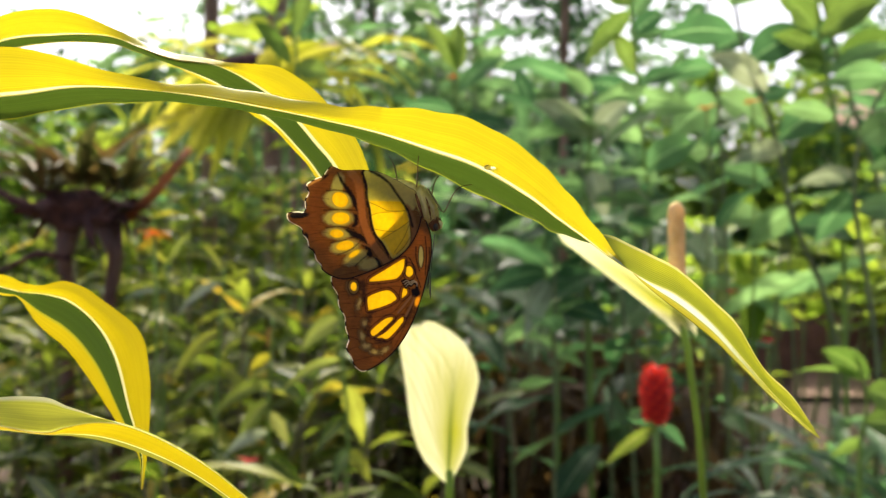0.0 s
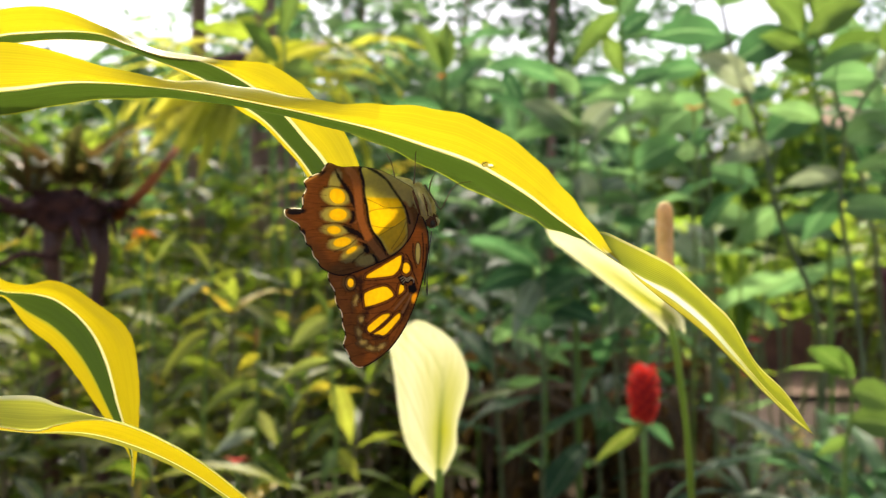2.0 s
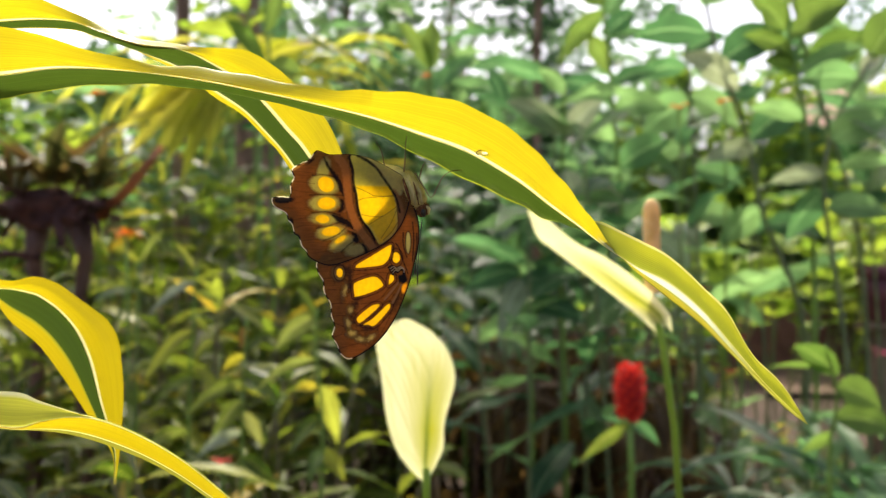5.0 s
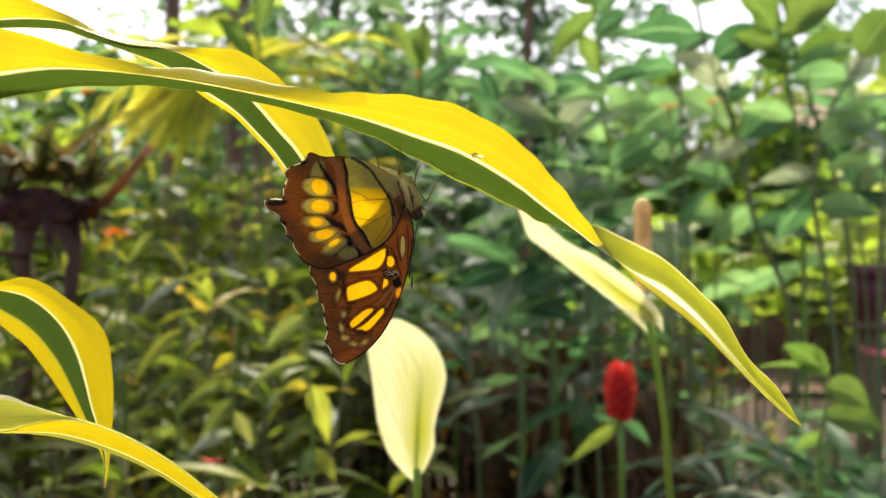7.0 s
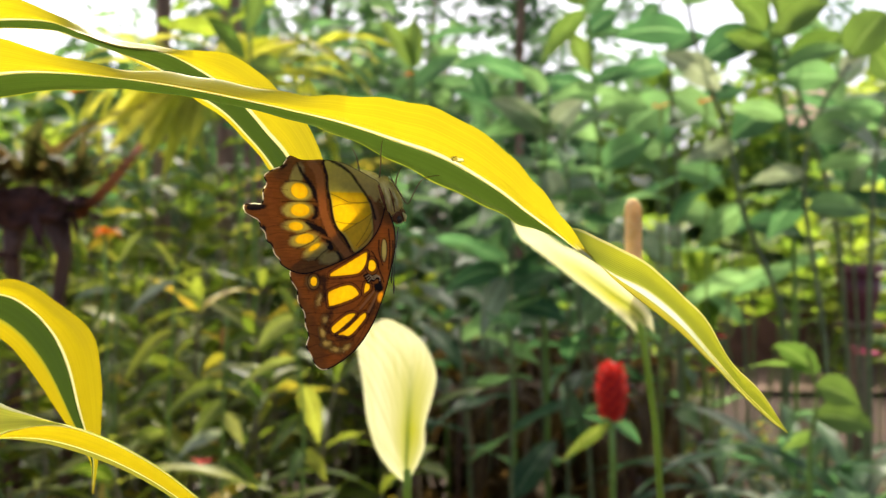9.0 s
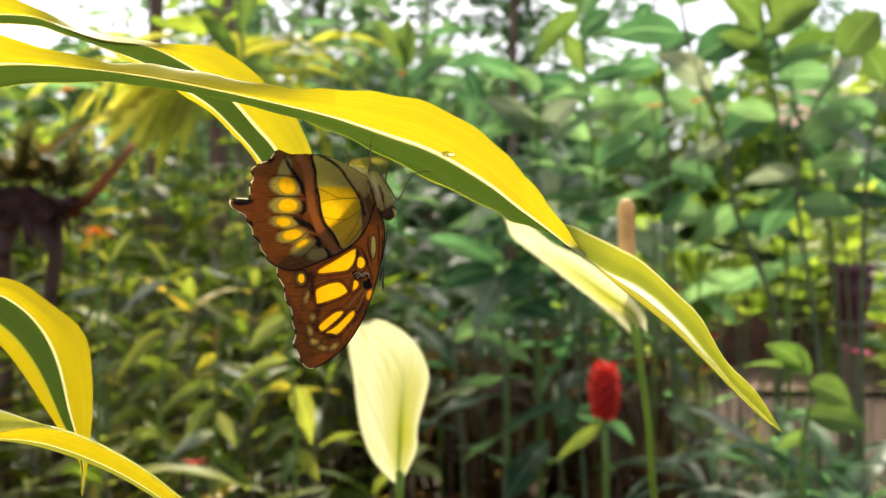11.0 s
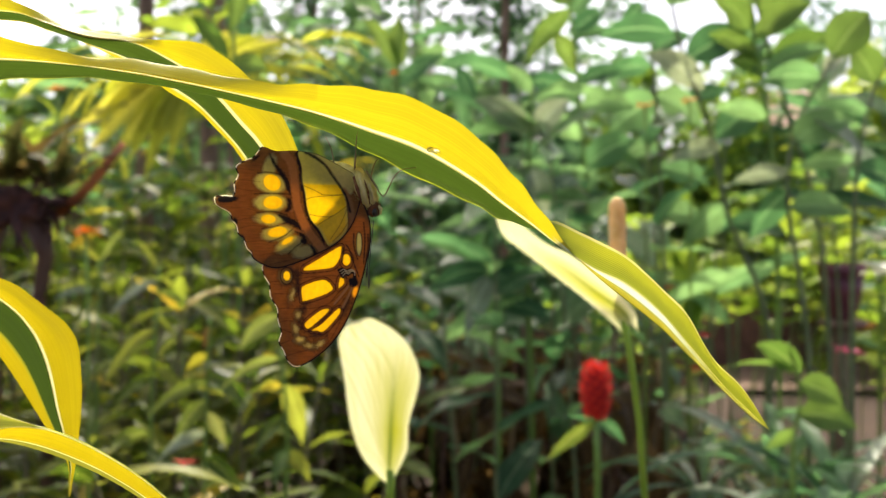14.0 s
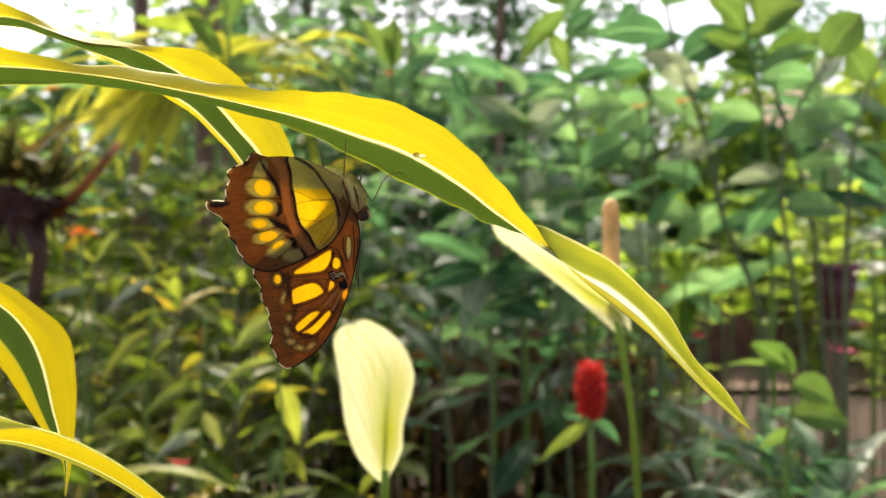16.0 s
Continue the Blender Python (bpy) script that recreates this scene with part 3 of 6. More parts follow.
F5 = [(-16.6, -10.8), (-16.1, -8.1), (-15.1, -8), (-14.8, -9.4), (-15.8, -10.6)]
PALE = [(-11.2, 3.5), (-10.5, 3.1), (-10.3, 0.2), (-10.9, -2.3), (-11.5, -0.9), (-11.5, 1.7)]
HSPOTS = [(-33.5, 16.9, 2.31, 2, -35), (-33.4, 11.7, 2.46, 1.69, 0), (-34.6, 7.4, 1.84, 1.15, -5), (-32.3, 4, 2.46, 1.31, 10), (-29.7, 1.7, 1.69, 0.69, 32)]
HPALE = [(-34.1, 20.9, 1.69, 3.38, -18), (-34, 16.8, 4.15, 2.61, -12), (-34, 11.7, 4.3, 2.31, 0), (-34.3, 7.4, 3.84, 1.54, -4), (-32.3, 3.8, 4.15, 2, 10), (-29.2, 0.6, 3.69, 1.84, 24), (-25.4, -1.2, 3.07, 1.54, 16)]
BLOTCHES = [[(-34, 24.4), (-32.4, 22.1), (-30.7, 19.8), (-29.5, 18), (-28.3, 15.1), (-28.6, 13.7), (-29.7, 14.9), (-30.6, 17.4), (-32.3, 20.1), (-33.7, 22.9)],
            [(-29.8, 13.1), (-28.4, 12.1), (-28.7, 9.8), (-30.4, 9.2), (-29.5, 10.9)],
            [(-32.6, 8.8), (-29.8, 8.1), (-27.4, 6.9), (-25.4, 5.2), (-25.7, 3.8), (-27.4, 5.1), (-29.8, 6.3)],
            [(-27.7, 4.1), (-25.8, 3.8), (-24.6, 2), (-24.9, 0.6), (-26.3, 1.4), (-26.1, 2.6)],
            [(-24.4, 0.8), (-22.6, 0), (-22, -1.7), (-23.1, -2.3), (-23.2, -0.9)]]
FSPOTS = [(-14.3, -3.4, 1.23, 1.69, 0), (-30, -7.5, 1, 1.38, 0)]
FPALE = [(-30.3, -7.7, 1.84, 2, 0), (-28.7, -12.4, 0.77, 2, -12), (-27.2, -17.7, 0.92, 1.23, 0), (-27.8, -21.4, 0.92, 1.69, 15), (-26.7, -24.3, 1.69, 1.23, -15), (-24.3, -25.8, 1.84, 0.92, -12), (-21.5, -25.4, 1.69, 0.77, 35)]


def closed(points, per=6):
    v = np.array(points, float)
    n = len(v)
    out = []
    for i in range(n):
        p0, p1, p2, p3 = v[i - 1], v[i], v[(i + 1) % n], v[(i + 2) % n]
        for s in np.linspace(0, 1, per, endpoint=False):
            out.append(0.5 * (2 * p1 + (p2 - p0) * s + (2 * p0 - 5 * p1 + 4 * p2 - p3) * s * s + (3 * p1 - p0 - 3 * p2 + p3) * s ** 3))
    return np.array(out)


def gap_to(pts, poly):
    """Signed distance to an outline, negative inside."""
    d = np.full(len(pts), 1e9)
    inside = np.zeros(len(pts), bool)
    for p, q in zip(poly, np.roll(poly, -1, 0)):
        e = q - p
        s = np.clip(((pts - p) @ e) / (e @ e + 1e-12), 0, 1)
        d = np.minimum(d, np.linalg.norm(pts - p - s[:, None] * e, axis=1))
        hit = ((p[1] > pts[:, 1]) != (q[1] > pts[:, 1]))
        with np.errstate(divide="ignore", invalid="ignore"):
            inside ^= hit & (pts[:, 0] < (q[0] - p[0]) * (pts[:, 1] - p[1]) / (q[1] - p[1]) + p[0])
    return np.where(inside, -d, d)


def line_to(pts, path):
    d = np.full(len(pts), 1e9)
    for p, q in zip(path[:-1], path[1:]):
        e = q - p
        s = np.clip(((pts - p) @ e) / (e @ e + 1e-12), 0, 1)
        d = np.minimum(d, np.linalg.norm(pts - p - s[:, None] * e, axis=1))
    return d


def oval(pts, o):
    x, y, a0, b0, w = o
    w = radians(w)
    q = pts - (x, y)
    u, v = q[:, 0] * math.cos(w) + q[:, 1] * math.sin(w), -q[:, 0] * math.sin(w) + q[:, 1] * math.cos(w)
    k = np.sqrt((u / a0) ** 2 + (v / b0) ** 2)
    return (k - 1) * min(a0, b0)


def over(col, d, colour, soft=0.12, amount=1.0):
    w = np.clip(0.5 - d / (2 * soft), 0, 1)[:, None] * amount
    return col * (1 - w) + np.array(colour) * w


BROWN, DARK, SPOT, OLIVE, RUST, STRAW = (0.26, 0.118, 0.022), (0.012, 0.008, 0.006), (0.80, 0.57, 0.008), (0.46, 0.43, 0.17), (0.38, 0.19, 0.06), (0.40, 0.36, 0.18)
INK = (0.035, 0.014, 0.006)


def curve(points, n=24):
    return spline(points, n)


def grain(p, scale, seed):
    return np.array([noise.noise(Vector((x * scale + seed, y * scale, seed))) for x, y in p])


def strokes(col, p, paths, width, colour, soft=0.1, amount=0.9, wobble=0.0):
    for q in paths:
        col = over(col, line_to(p, curve(q)) - width + wobble, colour, soft, amount)
    return col


def streaky(p, seed):
    """Brown scales with fine streaks along the veins and broader clouds."""
    fine = 0.22 * grain(p * (0.35, 2.6), 1.0, seed) + 0.16 * grain(p, 0.35, seed + 2) + 0.10 * grain(p, 4.0, seed + 4)
    return np.array(BROWN) * (1 + fine)[:, None]


def paint_hind(p):
    rim = gap_to(p, closed(HIND, 4))
    rough = 0.45 * grain(p, 1.1, 3.0) + 0.3 * grain(p, 2.9, 7.0)
    col = streaky(p, 11.0)
    # olive patches that hold the yellow spots, ragged and fading outwards
    for o in HPALE:
        col = over(col, oval(p, (o[0] - 0.2, o[1], o[2] * 1.1, o[3] * 1.12, o[4])) + rough * 0.5, INK, 0.45, 0.55)
    for o in HPALE:
        col = over(col, oval(p, o) + rough * 0.45, OLIVE, 0.4, 0.92)
    for o in HSPOTS:
        d = oval(p, o)
        col = over(col, d - 0.25, (0.45, 0.33, 0.04), 0.25, 0.7)
        col = over(col, d, SPOT, 0.14)
    # dark lines between the patches and thin veins out to the margin
    col = strokes(col, p, (((-37.2, 19.4), (-33.7, 19.5), (-30.1, 18.6)), ((-38.1, 14), (-33.7, 14.1), (-28.3, 13.8)), ((-37.5, 9.1), (-33.7, 9.4), (-29.8, 8.5)), ((-36.3, 4.9), (-33.2, 5.4), (-29.5, 6.6)), ((-34.4, 1.4), (-30.6, 2.9), (-28, 5.1)), ((-29.5, -1.7), (-27.4, 0.2), (-24.9, 2))), 0.16, INK, 0.2, 0.85, rough * 0.25)
    col = strokes(col, p, (((-43.7, 20.7), (-39, 20.3), (-34.4, 19.7)), ((-43.3, 15.5), (-39, 14.8), (-34.4, 14.1)), ((-45.2, 10.6), (-40.6, 10.3), (-36.7, 9.2)), ((-41.8, 5.1), (-39, 5.7), (-34.4, 5.2)), ((-40.6, 1.4), (-36.7, 1.7), (-32.9, 1.8)), ((-37.5, -2.2), (-32.9, -1.4), (-28.9, -0.9)), ((-34.4, -4.5), (-29.8, -3.5), (-26.1, -2.6)), ((-42.7, 17.8), (-39, 17.4), (-36.7, 17.1)), ((-42.4, 7.1), (-39, 7.8), (-36.7, 7.5))), 0.05, (0.06, 0.024, 0.008), 0.16, 0.6, rough * 0.2)
    for q in BLOTCHES:
        col = over(col, gap_to(p, closed(q, 3)) + rough * 0.7, DARK, 0.3, 0.95)
    # rusty band with ragged dark edges
    d = line_to(p, curve(((-30.1, 24.3), (-28.3, 21.7), (-27.7, 17.8), (-27.4, 14), (-26.9, 10.3), (-25.4, 6.3), (-23.7, 3.4), (-21.5, 0.5), (-20.4, -1.1))))
    col = over(col, d - 1.35 + rough * 0.5, DARK, 0.25, np.clip((20 - p[:, 1])[:, None] / 6, 0.15, 0.8))
    col = over(col, d - 1.15 + rough * 0.5, RUST, 0.3)
    col = strokes(col, p, (((-28.6, 9.4), (-27.4, 10.3), (-25.8, 11.2)), ((-31.7, 6), (-28.3, 4.9), (-25.5, 3.8))), 0.2, RUST, 0.25, 0.7, rough * 0.3)
    # the big window: clear yellow in the middle; shade painted olive above, dull yellow below
    cell = gap_to(p, closed(CELL, 4))
    col = over(col, np.where(p[:, 0] < -20.0, cell - 0.75, cell - 0.15) + rough * 0.7, DARK, 0.2, 0.95)
    col = over(col, cell, (0.62, 0.57, 0.15), 0.15)
    col = over(col, np.maximum(cell + 0.35, p[:, 1] - 12.0), (0.66, 0.52, 0.04), 0.5)
    col = over(col, np.maximum(cell + 0.25, gap_to(p, closed(LIT_CELL, 3))), (0.84, 0.64, 0.012), 0.3)
    col = over(col, np.maximum(cell + 0.2, np.abs(p[:, 1] - 17.8) - 1.0), (0.46, 0.44, 0.15), 0.8, 0.6)
    col = strokes(col, p, (((-25.5, 16.1), (-23.1, 15.1), (-20.6, 13.8)), ((-25.5, 12.1), (-22.1, 13.1), (-14, 13.5)), ((-23.7, 8.5), (-20.9, 8), (-17.8, 8.1), (-13.8, 10.8)), ((-21.8, 5.7), (-19.8, 6.9), (-17.8, 8.1)), ((-18.4, 2), (-15.7, 6), (-13.8, 10.3)), ((-20.6, 13.7), (-17.8, 13.5), (-14.4, 13.7)), ((-17.8, 1.4), (-15.4, 3.8), (-13.8, 6.3))), 0.07, (0.14, 0.07, 0.012), 0.12, 0.85)
    # straw inner margin towards the body, rusty below, dark line between
    col = over(col, np.maximum(gap_to(p, closed(((-24.7, 24.9), (-22.1, 23.8), (-19.1, 21.2), (-16.9, 18.1), (-14.9, 15.1), (-12.9, 13.7), (-11.7, 17.1), (-12.9, 20.9), (-19.1, 23.8)), 4)), rim), (0.58, 0.52, 0.20), 0.3)
    col = over(col, gap_to(p, closed(((-15.1, 15.2), (-13.8, 14.6), (-12.3, 10.6), (-12, 6.6), (-12.9, 2.9), (-13.8, 3.2), (-13.4, 7.1), (-14, 11.2)), 4)) + rough * 0.4, RUST, 0.35)
    col = strokes(col, p, (((-24.7, 24.6), (-22.1, 23.2), (-19.5, 21.1), (-17.4, 18.1), (-15.4, 15.2), (-14.1, 12.8), (-13.2, 9.1)),), 0.30, DARK, 0.22, 0.95, rough * 0.3)
    # thin dark rim, black lobes in the notches and along the tail, pale lace outside
    col = over(col, -rim - np.where(p[:, 0] < -36, 0.36, np.where(p[:, 1] > 14, 0.12, 0.30)), DARK, 0.15)
    lobes = np.minimum.reduce([oval(p, o) for o in ((-45.2, 12.7, 2.9, 0.95, 4), (-43.6, 15.8, 0.7, 1.1, 20), (-43.2, 6.6, 0.7, 1.1, -8), (-41.6, 2.0, 0.8, 1.3, -12), (-39.5, -1.6, 0.6, 0.9, -30), (-37.6, 23.4, 1.3, 0.35, 40))])
    col = over(col, lobes + rough * 0.3, DARK, 0.2)
    lace = 0.35 * np.sin(p[:, 0] * 1.3 + p[:, 1] * 1.9) - 0.12
    return over(col, np.maximum(-rim - 0.27, np.maximum(p[:, 0] + 36.6, lace)), (0.86, 0.78, 0.62), 0.07, 0.95)


def paint_fore(p):
    rim = gap_to(p, closed(FORE, 4))
    rough = 0.5 * grain(p, 1.2, 5.0) + 0.35 * grain(p, 3.1, 9.0)
    col = streaky(p, 13.0)
    col = strokes(col, p, (((-12.3, -8.8), (-19.1, -7.5), (-34.4, -9.1)), ((-12.3, -9.1), (-20.6, -15.5), (-32.1, -16)), ((-12.3, -9.4), (-22.1, -22.9), (-31.7, -21.4)), ((-12.3, -9.4), (-20.6, -24.4), (-29.8, -28.3)), ((-12.3, -9.4), (-17.8, -22.9), (-24.4, -30.3)), ((-12, -9.1), (-14.4, -19.8), (-19.8, -26.3)), ((-32.9, -12.1), (-29.8, -12.3), (-27.7, -12.8)), ((-32, -19.5), (-29.8, -19.2), (-28.3, -19.4)), ((-31.4, -25.1), (-29.2, -24.4), (-27.7, -24.7))), 0.06, (0.05, 0.02, 0.008), 0.16, 0.75, rough * 0.15)
    for o in [(-27.7, -7.1, 1.38, 1.69, 0), (-27.4, -10.9, 0.92, 2.15, -5), (-25.5, -16, 0.77, 1.84, -20), (-26.4, -20.1, 0.77, 1.54, 10), (-22.1, -22.9, 2, 0.77, 0), (-14.4, -15.2, 0.92, 3.07, -25)]:
        col = over(col, oval(p, o) + rough, DARK, 0.7, 0.7)
    for o in FPALE:
        col = over(col, oval(p, (o[0], o[1], o[2] * 1.15, o[3] * 1.15, o[4])) - 0.2 + rough, INK, 0.4, 0.55)
        col = over(col, oval(p, o) + rough * 0.7, (0.24, 0.18, 0.06), 0.4, 0.8)
        col = over(col, oval(p, (o[0] + 0.2, o[1], o[2] * 0.55, o[3] * 0.55, o[4])) + rough * 0.6, (0.50, 0.41, 0.18), 0.35, 0.85)
    windows = [gap_to(p, closed(q, 4)) for q in (F1, F2, F3, F4, F5)] + [oval(p, o) for o in FSPOTS]
    for d in windows:
        col = over(col, np.abs(d - 0.62) - 0.12 + rough * 0.15, INK, 0.14, 0.9)
    for d in windows:
        col = over(col, d - 0.12, INK, 0.14, 0.8)
        col = over(col, d + 0.12 + rough * 0.12, SPOT, 0.14)
    # black knot with pale wavy lines, two pale rays and an orange fleck below it
    col = strokes(col, p, (((-13.7, -10.3), (-15.5, -12.4), (-17.5, -14.9)), ((-12.9, -10.9), (-14.1, -13.4), (-15.4, -15.8))), 0.30, (0.26, 0.17, 0.085), 0.2, 0.9)
    col = strokes(col, p, (((-13.4, -10.3), (-15.1, -12.8), (-18.1, -16)), ((-12.6, -10.9), (-13.7, -13.7), (-15.1, -16.4)), ((-14.1, -10), (-16.3, -11.8), (-18.4, -14.3))), 0.07, INK, 0.1, 0.9)
    col = over(col, oval(p, (-12, -11.8, 0.77, 1.38, -15)), (0.70, 0.42, 0.02), 0.25)
    for k in range(4):
        w = curve([(x + 0.35 * k * (1 - 0.25 * n), z - 0.62 * k * (1 - 0.2 * n)) for n, (x, z) in enumerate(((-16.4, -6.1), (-15.4, -5.7), (-14.4, -6.3), (-13.4, -6), (-12.3, -6.6), (-12, -7.8)))])
        col = over(col, line_to(p, w) - 0.30, DARK, 0.1)
        if k:
            col = over(col, line_to(p, w + np.array((0.1, 0.34))) - 0.11, (0.34, 0.30, 0.24), 0.08)
    col = over(col, np.hypot(p[:, 0] + 12.5, p[:, 1] + 9.2) - 1.3 + rough * 0.6, (0.01, 0.008, 0.008), 0.25)
    # stripes beside the leading edge
    d = gap_to(p, closed(PALE, 4))
    col = over(col, d - 0.25, DARK, 0.15)
    col = over(col, d, STRAW, 0.2)
    col = strokes(col, p, (((-12.3, 3.5), (-12.3, 0.2), (-11.4, -3.2)), ((-9.7, 6.3), (-9.4, 1.7), (-9.8, -4.5)), ((-14.4, 0.5), (-13.5, -0.8), (-12.3, -4.5), (-11.1, -7.8)), ((-15.1, -0.2), (-15.1, -1.7), (-15.5, -4.5)), ((-8.6, 3.2), (-8.6, 0.2), (-9.2, -3.8))), 0.16, DARK, 0.14, 0.85, rough * 0.2)
    col = over(col, -rim - 0.34, DARK, 0.18)
    # pale olive under the hindwing stands in for light through the overlapping wings
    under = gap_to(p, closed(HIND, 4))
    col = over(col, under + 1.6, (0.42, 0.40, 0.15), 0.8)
    lace = 0.35 * np.sin(p[:, 1] * 1.7 + 0.5) - 0.12
    return over(col, np.maximum(-rim - 0.27, np.maximum(p[:, 0] + 26.5, lace)), (0.86, 0.78, 0.62), 0.07, 0.95)


def wing_mesh(outline, paint, pivot, step=0.17):
    line = closed(outline, 6)
    lo, hi = line.min(0), line.max(0)
    gx, gy = np.meshgrid(np.arange(lo[0], hi[0], step), np.arange(lo[1], hi[1], step))
    grid = np.stack([gx.ravel(), gy.ravel()], 1)
    grid = grid[gap_to(grid, line) < -step * 0.6]
    pts = np.vstack([line, grid])
    ring = [(i, (i + 1) % len(line)) for i in range(len(line))]
    v, _, f, _, _, _ = delaunay_2d_cdt([Vector(p) for p in pts], ring, [], 1, 1e-5)
    p = np.array([(q.x, q.y) for q in v])
    col = paint(p)
    depth = -0.9 * (np.hypot(p[:, 0] + 28, p[:, 1] + 4) / 30) ** 2 + 0.5 * np.sin(p[:, 0] * 0.16 + p[:, 1] * 0.07)
    me = mesh("wing", [((x - pivot[0]) / 1000, z / 1000, (y - pivot[1]) / 1000) for (x, y), z in zip(p, depth)], [tuple(q) for q in f])
    att = me.color_attributes.new("pigment", "FLOAT_COLOR", "POINT")
    att.data.foreach_set("color", np.hstack([col, np.ones((len(col), 1))]).ravel())
    return me


def wing_material():
    m, t, n, l = blank("wing scales")
    c = n("ShaderNodeVertexColor")
    c.layer_name = "pigment"
    z = noise_tex(t, 900, 4)
    s = ramp(t, [(0.3, (0.92, 0.92, 0.92)), (0.7, (1.06, 1.06, 1.06))])
    l(z, s.inputs[0])
    finish(t, mix(t, 1.0, c.outputs["Color"], s.outputs[0], "MULTIPLY"), 0.55, 0.66, z, 0.15, 0.0002, 1.3)
    return m


PIV_BF = PIV_MAIN
M_WING = wing_material()
M_FUR = plain("olive body fur", (0.52, 0.44, 0.12), (0.74, 0.64, 0.24), 700, 0.9, 0.8, 0.0004)
M_DARK = plain("dark chitin", (0.012, 0.01, 0.008), (0.04, 0.03, 0.02), 500, 0.35)
M_LEG = plain("leg", (0.11, 0.085, 0.03), (0.20, 0.16, 0.06), 500, 0.5)
butterfly = thing("butterfly", "brown butterfly with yellow wing spots hanging under a leaf", "butterfly",
                  (PIV_BF[0] / 1000, FOCUS, EYE + PIV_BF[1] / 1000))


def bf(x, z, y=0.0):
    return ((x - PIV_BF[0]) / 1000, y / 1000, (z - PIV_BF[1]) / 1000)


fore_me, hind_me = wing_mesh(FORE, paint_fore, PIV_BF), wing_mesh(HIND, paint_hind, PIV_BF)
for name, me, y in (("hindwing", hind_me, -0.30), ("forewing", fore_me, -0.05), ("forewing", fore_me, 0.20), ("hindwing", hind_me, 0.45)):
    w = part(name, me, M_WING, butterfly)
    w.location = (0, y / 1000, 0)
thorax = part("thorax", ball(1, (0.0029, 0.0026, 0.0056), bf(-9.6, 14.9, 0.3), turn=Matrix.Rotation(radians(-24), 4, "Y")), M_FUR, butterfly, "olive furry thorax with pale stripes")


def hairs(centre, size, turn, count, length, seed):
    """Short tapered hairs that stand on an egg-shaped body and lie back along it."""
    r = random.Random(seed)
    verts, faces = [], []
    for k in range(count):
        n = Vector((r.gauss(0, 1), r.gauss(0, 1), r.gauss(0, 1))).normalized()
        p = Vector(centre) + turn.to_3x3() @ Vector((n.x * size[0], n.y * size[1], n.z * size[2]))
        d = (turn.to_3x3() @ n + Vector((-0.5, 0, 0.9))).normalized()
        s = d.orthogonal().normalized() * 0.00007
        tip = p + d * length * r.uniform(0.6, 1.3)
        b0 = len(verts)
        verts += [p - s, p + s, tip, p + d.cross(s) * 1.0]
        faces += [(b0, b0 + 1, b0 + 2), (b0 + 1, b0 + 3, b0 + 2)]
    return mesh("fur", verts, faces)


part("fur", hairs(bf(-9.6, 14.9, 0.3), (0.0029, 0.0026, 0.0056), Matrix.Rotation(radians(-24), 4, "Y"), 900, 0.0011, 3), M_FUR, thorax)
part("abdomen", tube([bf(-10.5, 17.2, 0.9), bf(-14.5, 19.2, 1.5), bf(-19.0, 20.4, 1.6), bf(-25.5, 22.6, 0.9)], [0.0023, 0.0028, 0.0026, 0.0010], 12), M_FUR, butterfly)
M_RUSTFUR = plain("rusty body band", (0.10, 0.035, 0.012), (0.20, 0.075, 0.02), 600, 0.9)
M_PALEFUR = plain("pale body band", (0.52, 0.44, 0.16), (0.70, 0.60, 0.26), 600, 0.9)
for mat, name, path, r in ((M_RUSTFUR, "dark_band", ((-12.2, 18.2, -1.6), (-11.2, 15.0, -2.3), (-10.2, 11.4, -1.9)), 0.0005), (M_PALEFUR, "pale_band", ((-10.6, 17.6, -2.0), (-9.6, 14.6, -2.4), (-8.9, 11.0, -1.8)), 0.00055),
                           (M_RUSTFUR, "dark_band", ((-9.4, 17.2, -2.0), (-8.5, 14.4, -2.2), (-8.0, 11.0, -1.6)), 0.0003), (M_PALEFUR, "pale_band", ((-8.4, 16.4, -1.6), (-7.4, 13.8, -1.7), (-6.9, 11.0, -1.2)), 0.00045)):
    part(name, tube([bf(*q) for q in path], [r * 0.6, r, r * 0.5], 8), mat, thorax)
head = part("head", ball(1, (0.0018, 0.0018, 0.0021), bf(-7.0, 9.9, 0.2)), M_RUSTFUR, butterfly)
part("head_fur", hairs(bf(-7.0, 9.9, 0.2), (0.0018, 0.0018, 0.0021), Matrix.Identity(4), 300, 0.0007, 8), M_RUSTFUR, head)
part("palp", tube([bf(-6.0, 10.6, -0.6), bf(-5.2, 9.8, -0.8), bf(-5.3, 8.4, -0.6)], [0.0005, 0.0006, 0.0002], 8), M_PALEFUR, head)
for y in (-0.9, 2.1):
    part("eye", ball(1, (0.0008, 0.0008, 0.0011), bf(-6.7, 8.9, y - 0.4)), M_DARK, head, "dark round eye")
for path in (((-7.07, 6.92, -0.8), (-7.53, 2.46, -0.9), (-8.15, -2.92, -0.8), (-8.38, -5.99, -0.8), (-8.45, -7.84, -0.8), (-8.45, -9.53, -0.8), (-8.45, -11.07, -0.8)), ((-7.22, 6.92, 2), (-7.84, 2.46, 2), (-8.61, -2.15, 2), (-8.91, -4.46, 2), (-9.07, -5.99, 2), (-9.22, -7.22, 2), (-9.22, -8.3, 2))):
    part("antenna", tube([bf(*q) for q in path], [0.00010, 0.00008, 0.00008, 0.00010, 0.00022, 0.00026, 0.00012], 6), M_DARK, head)
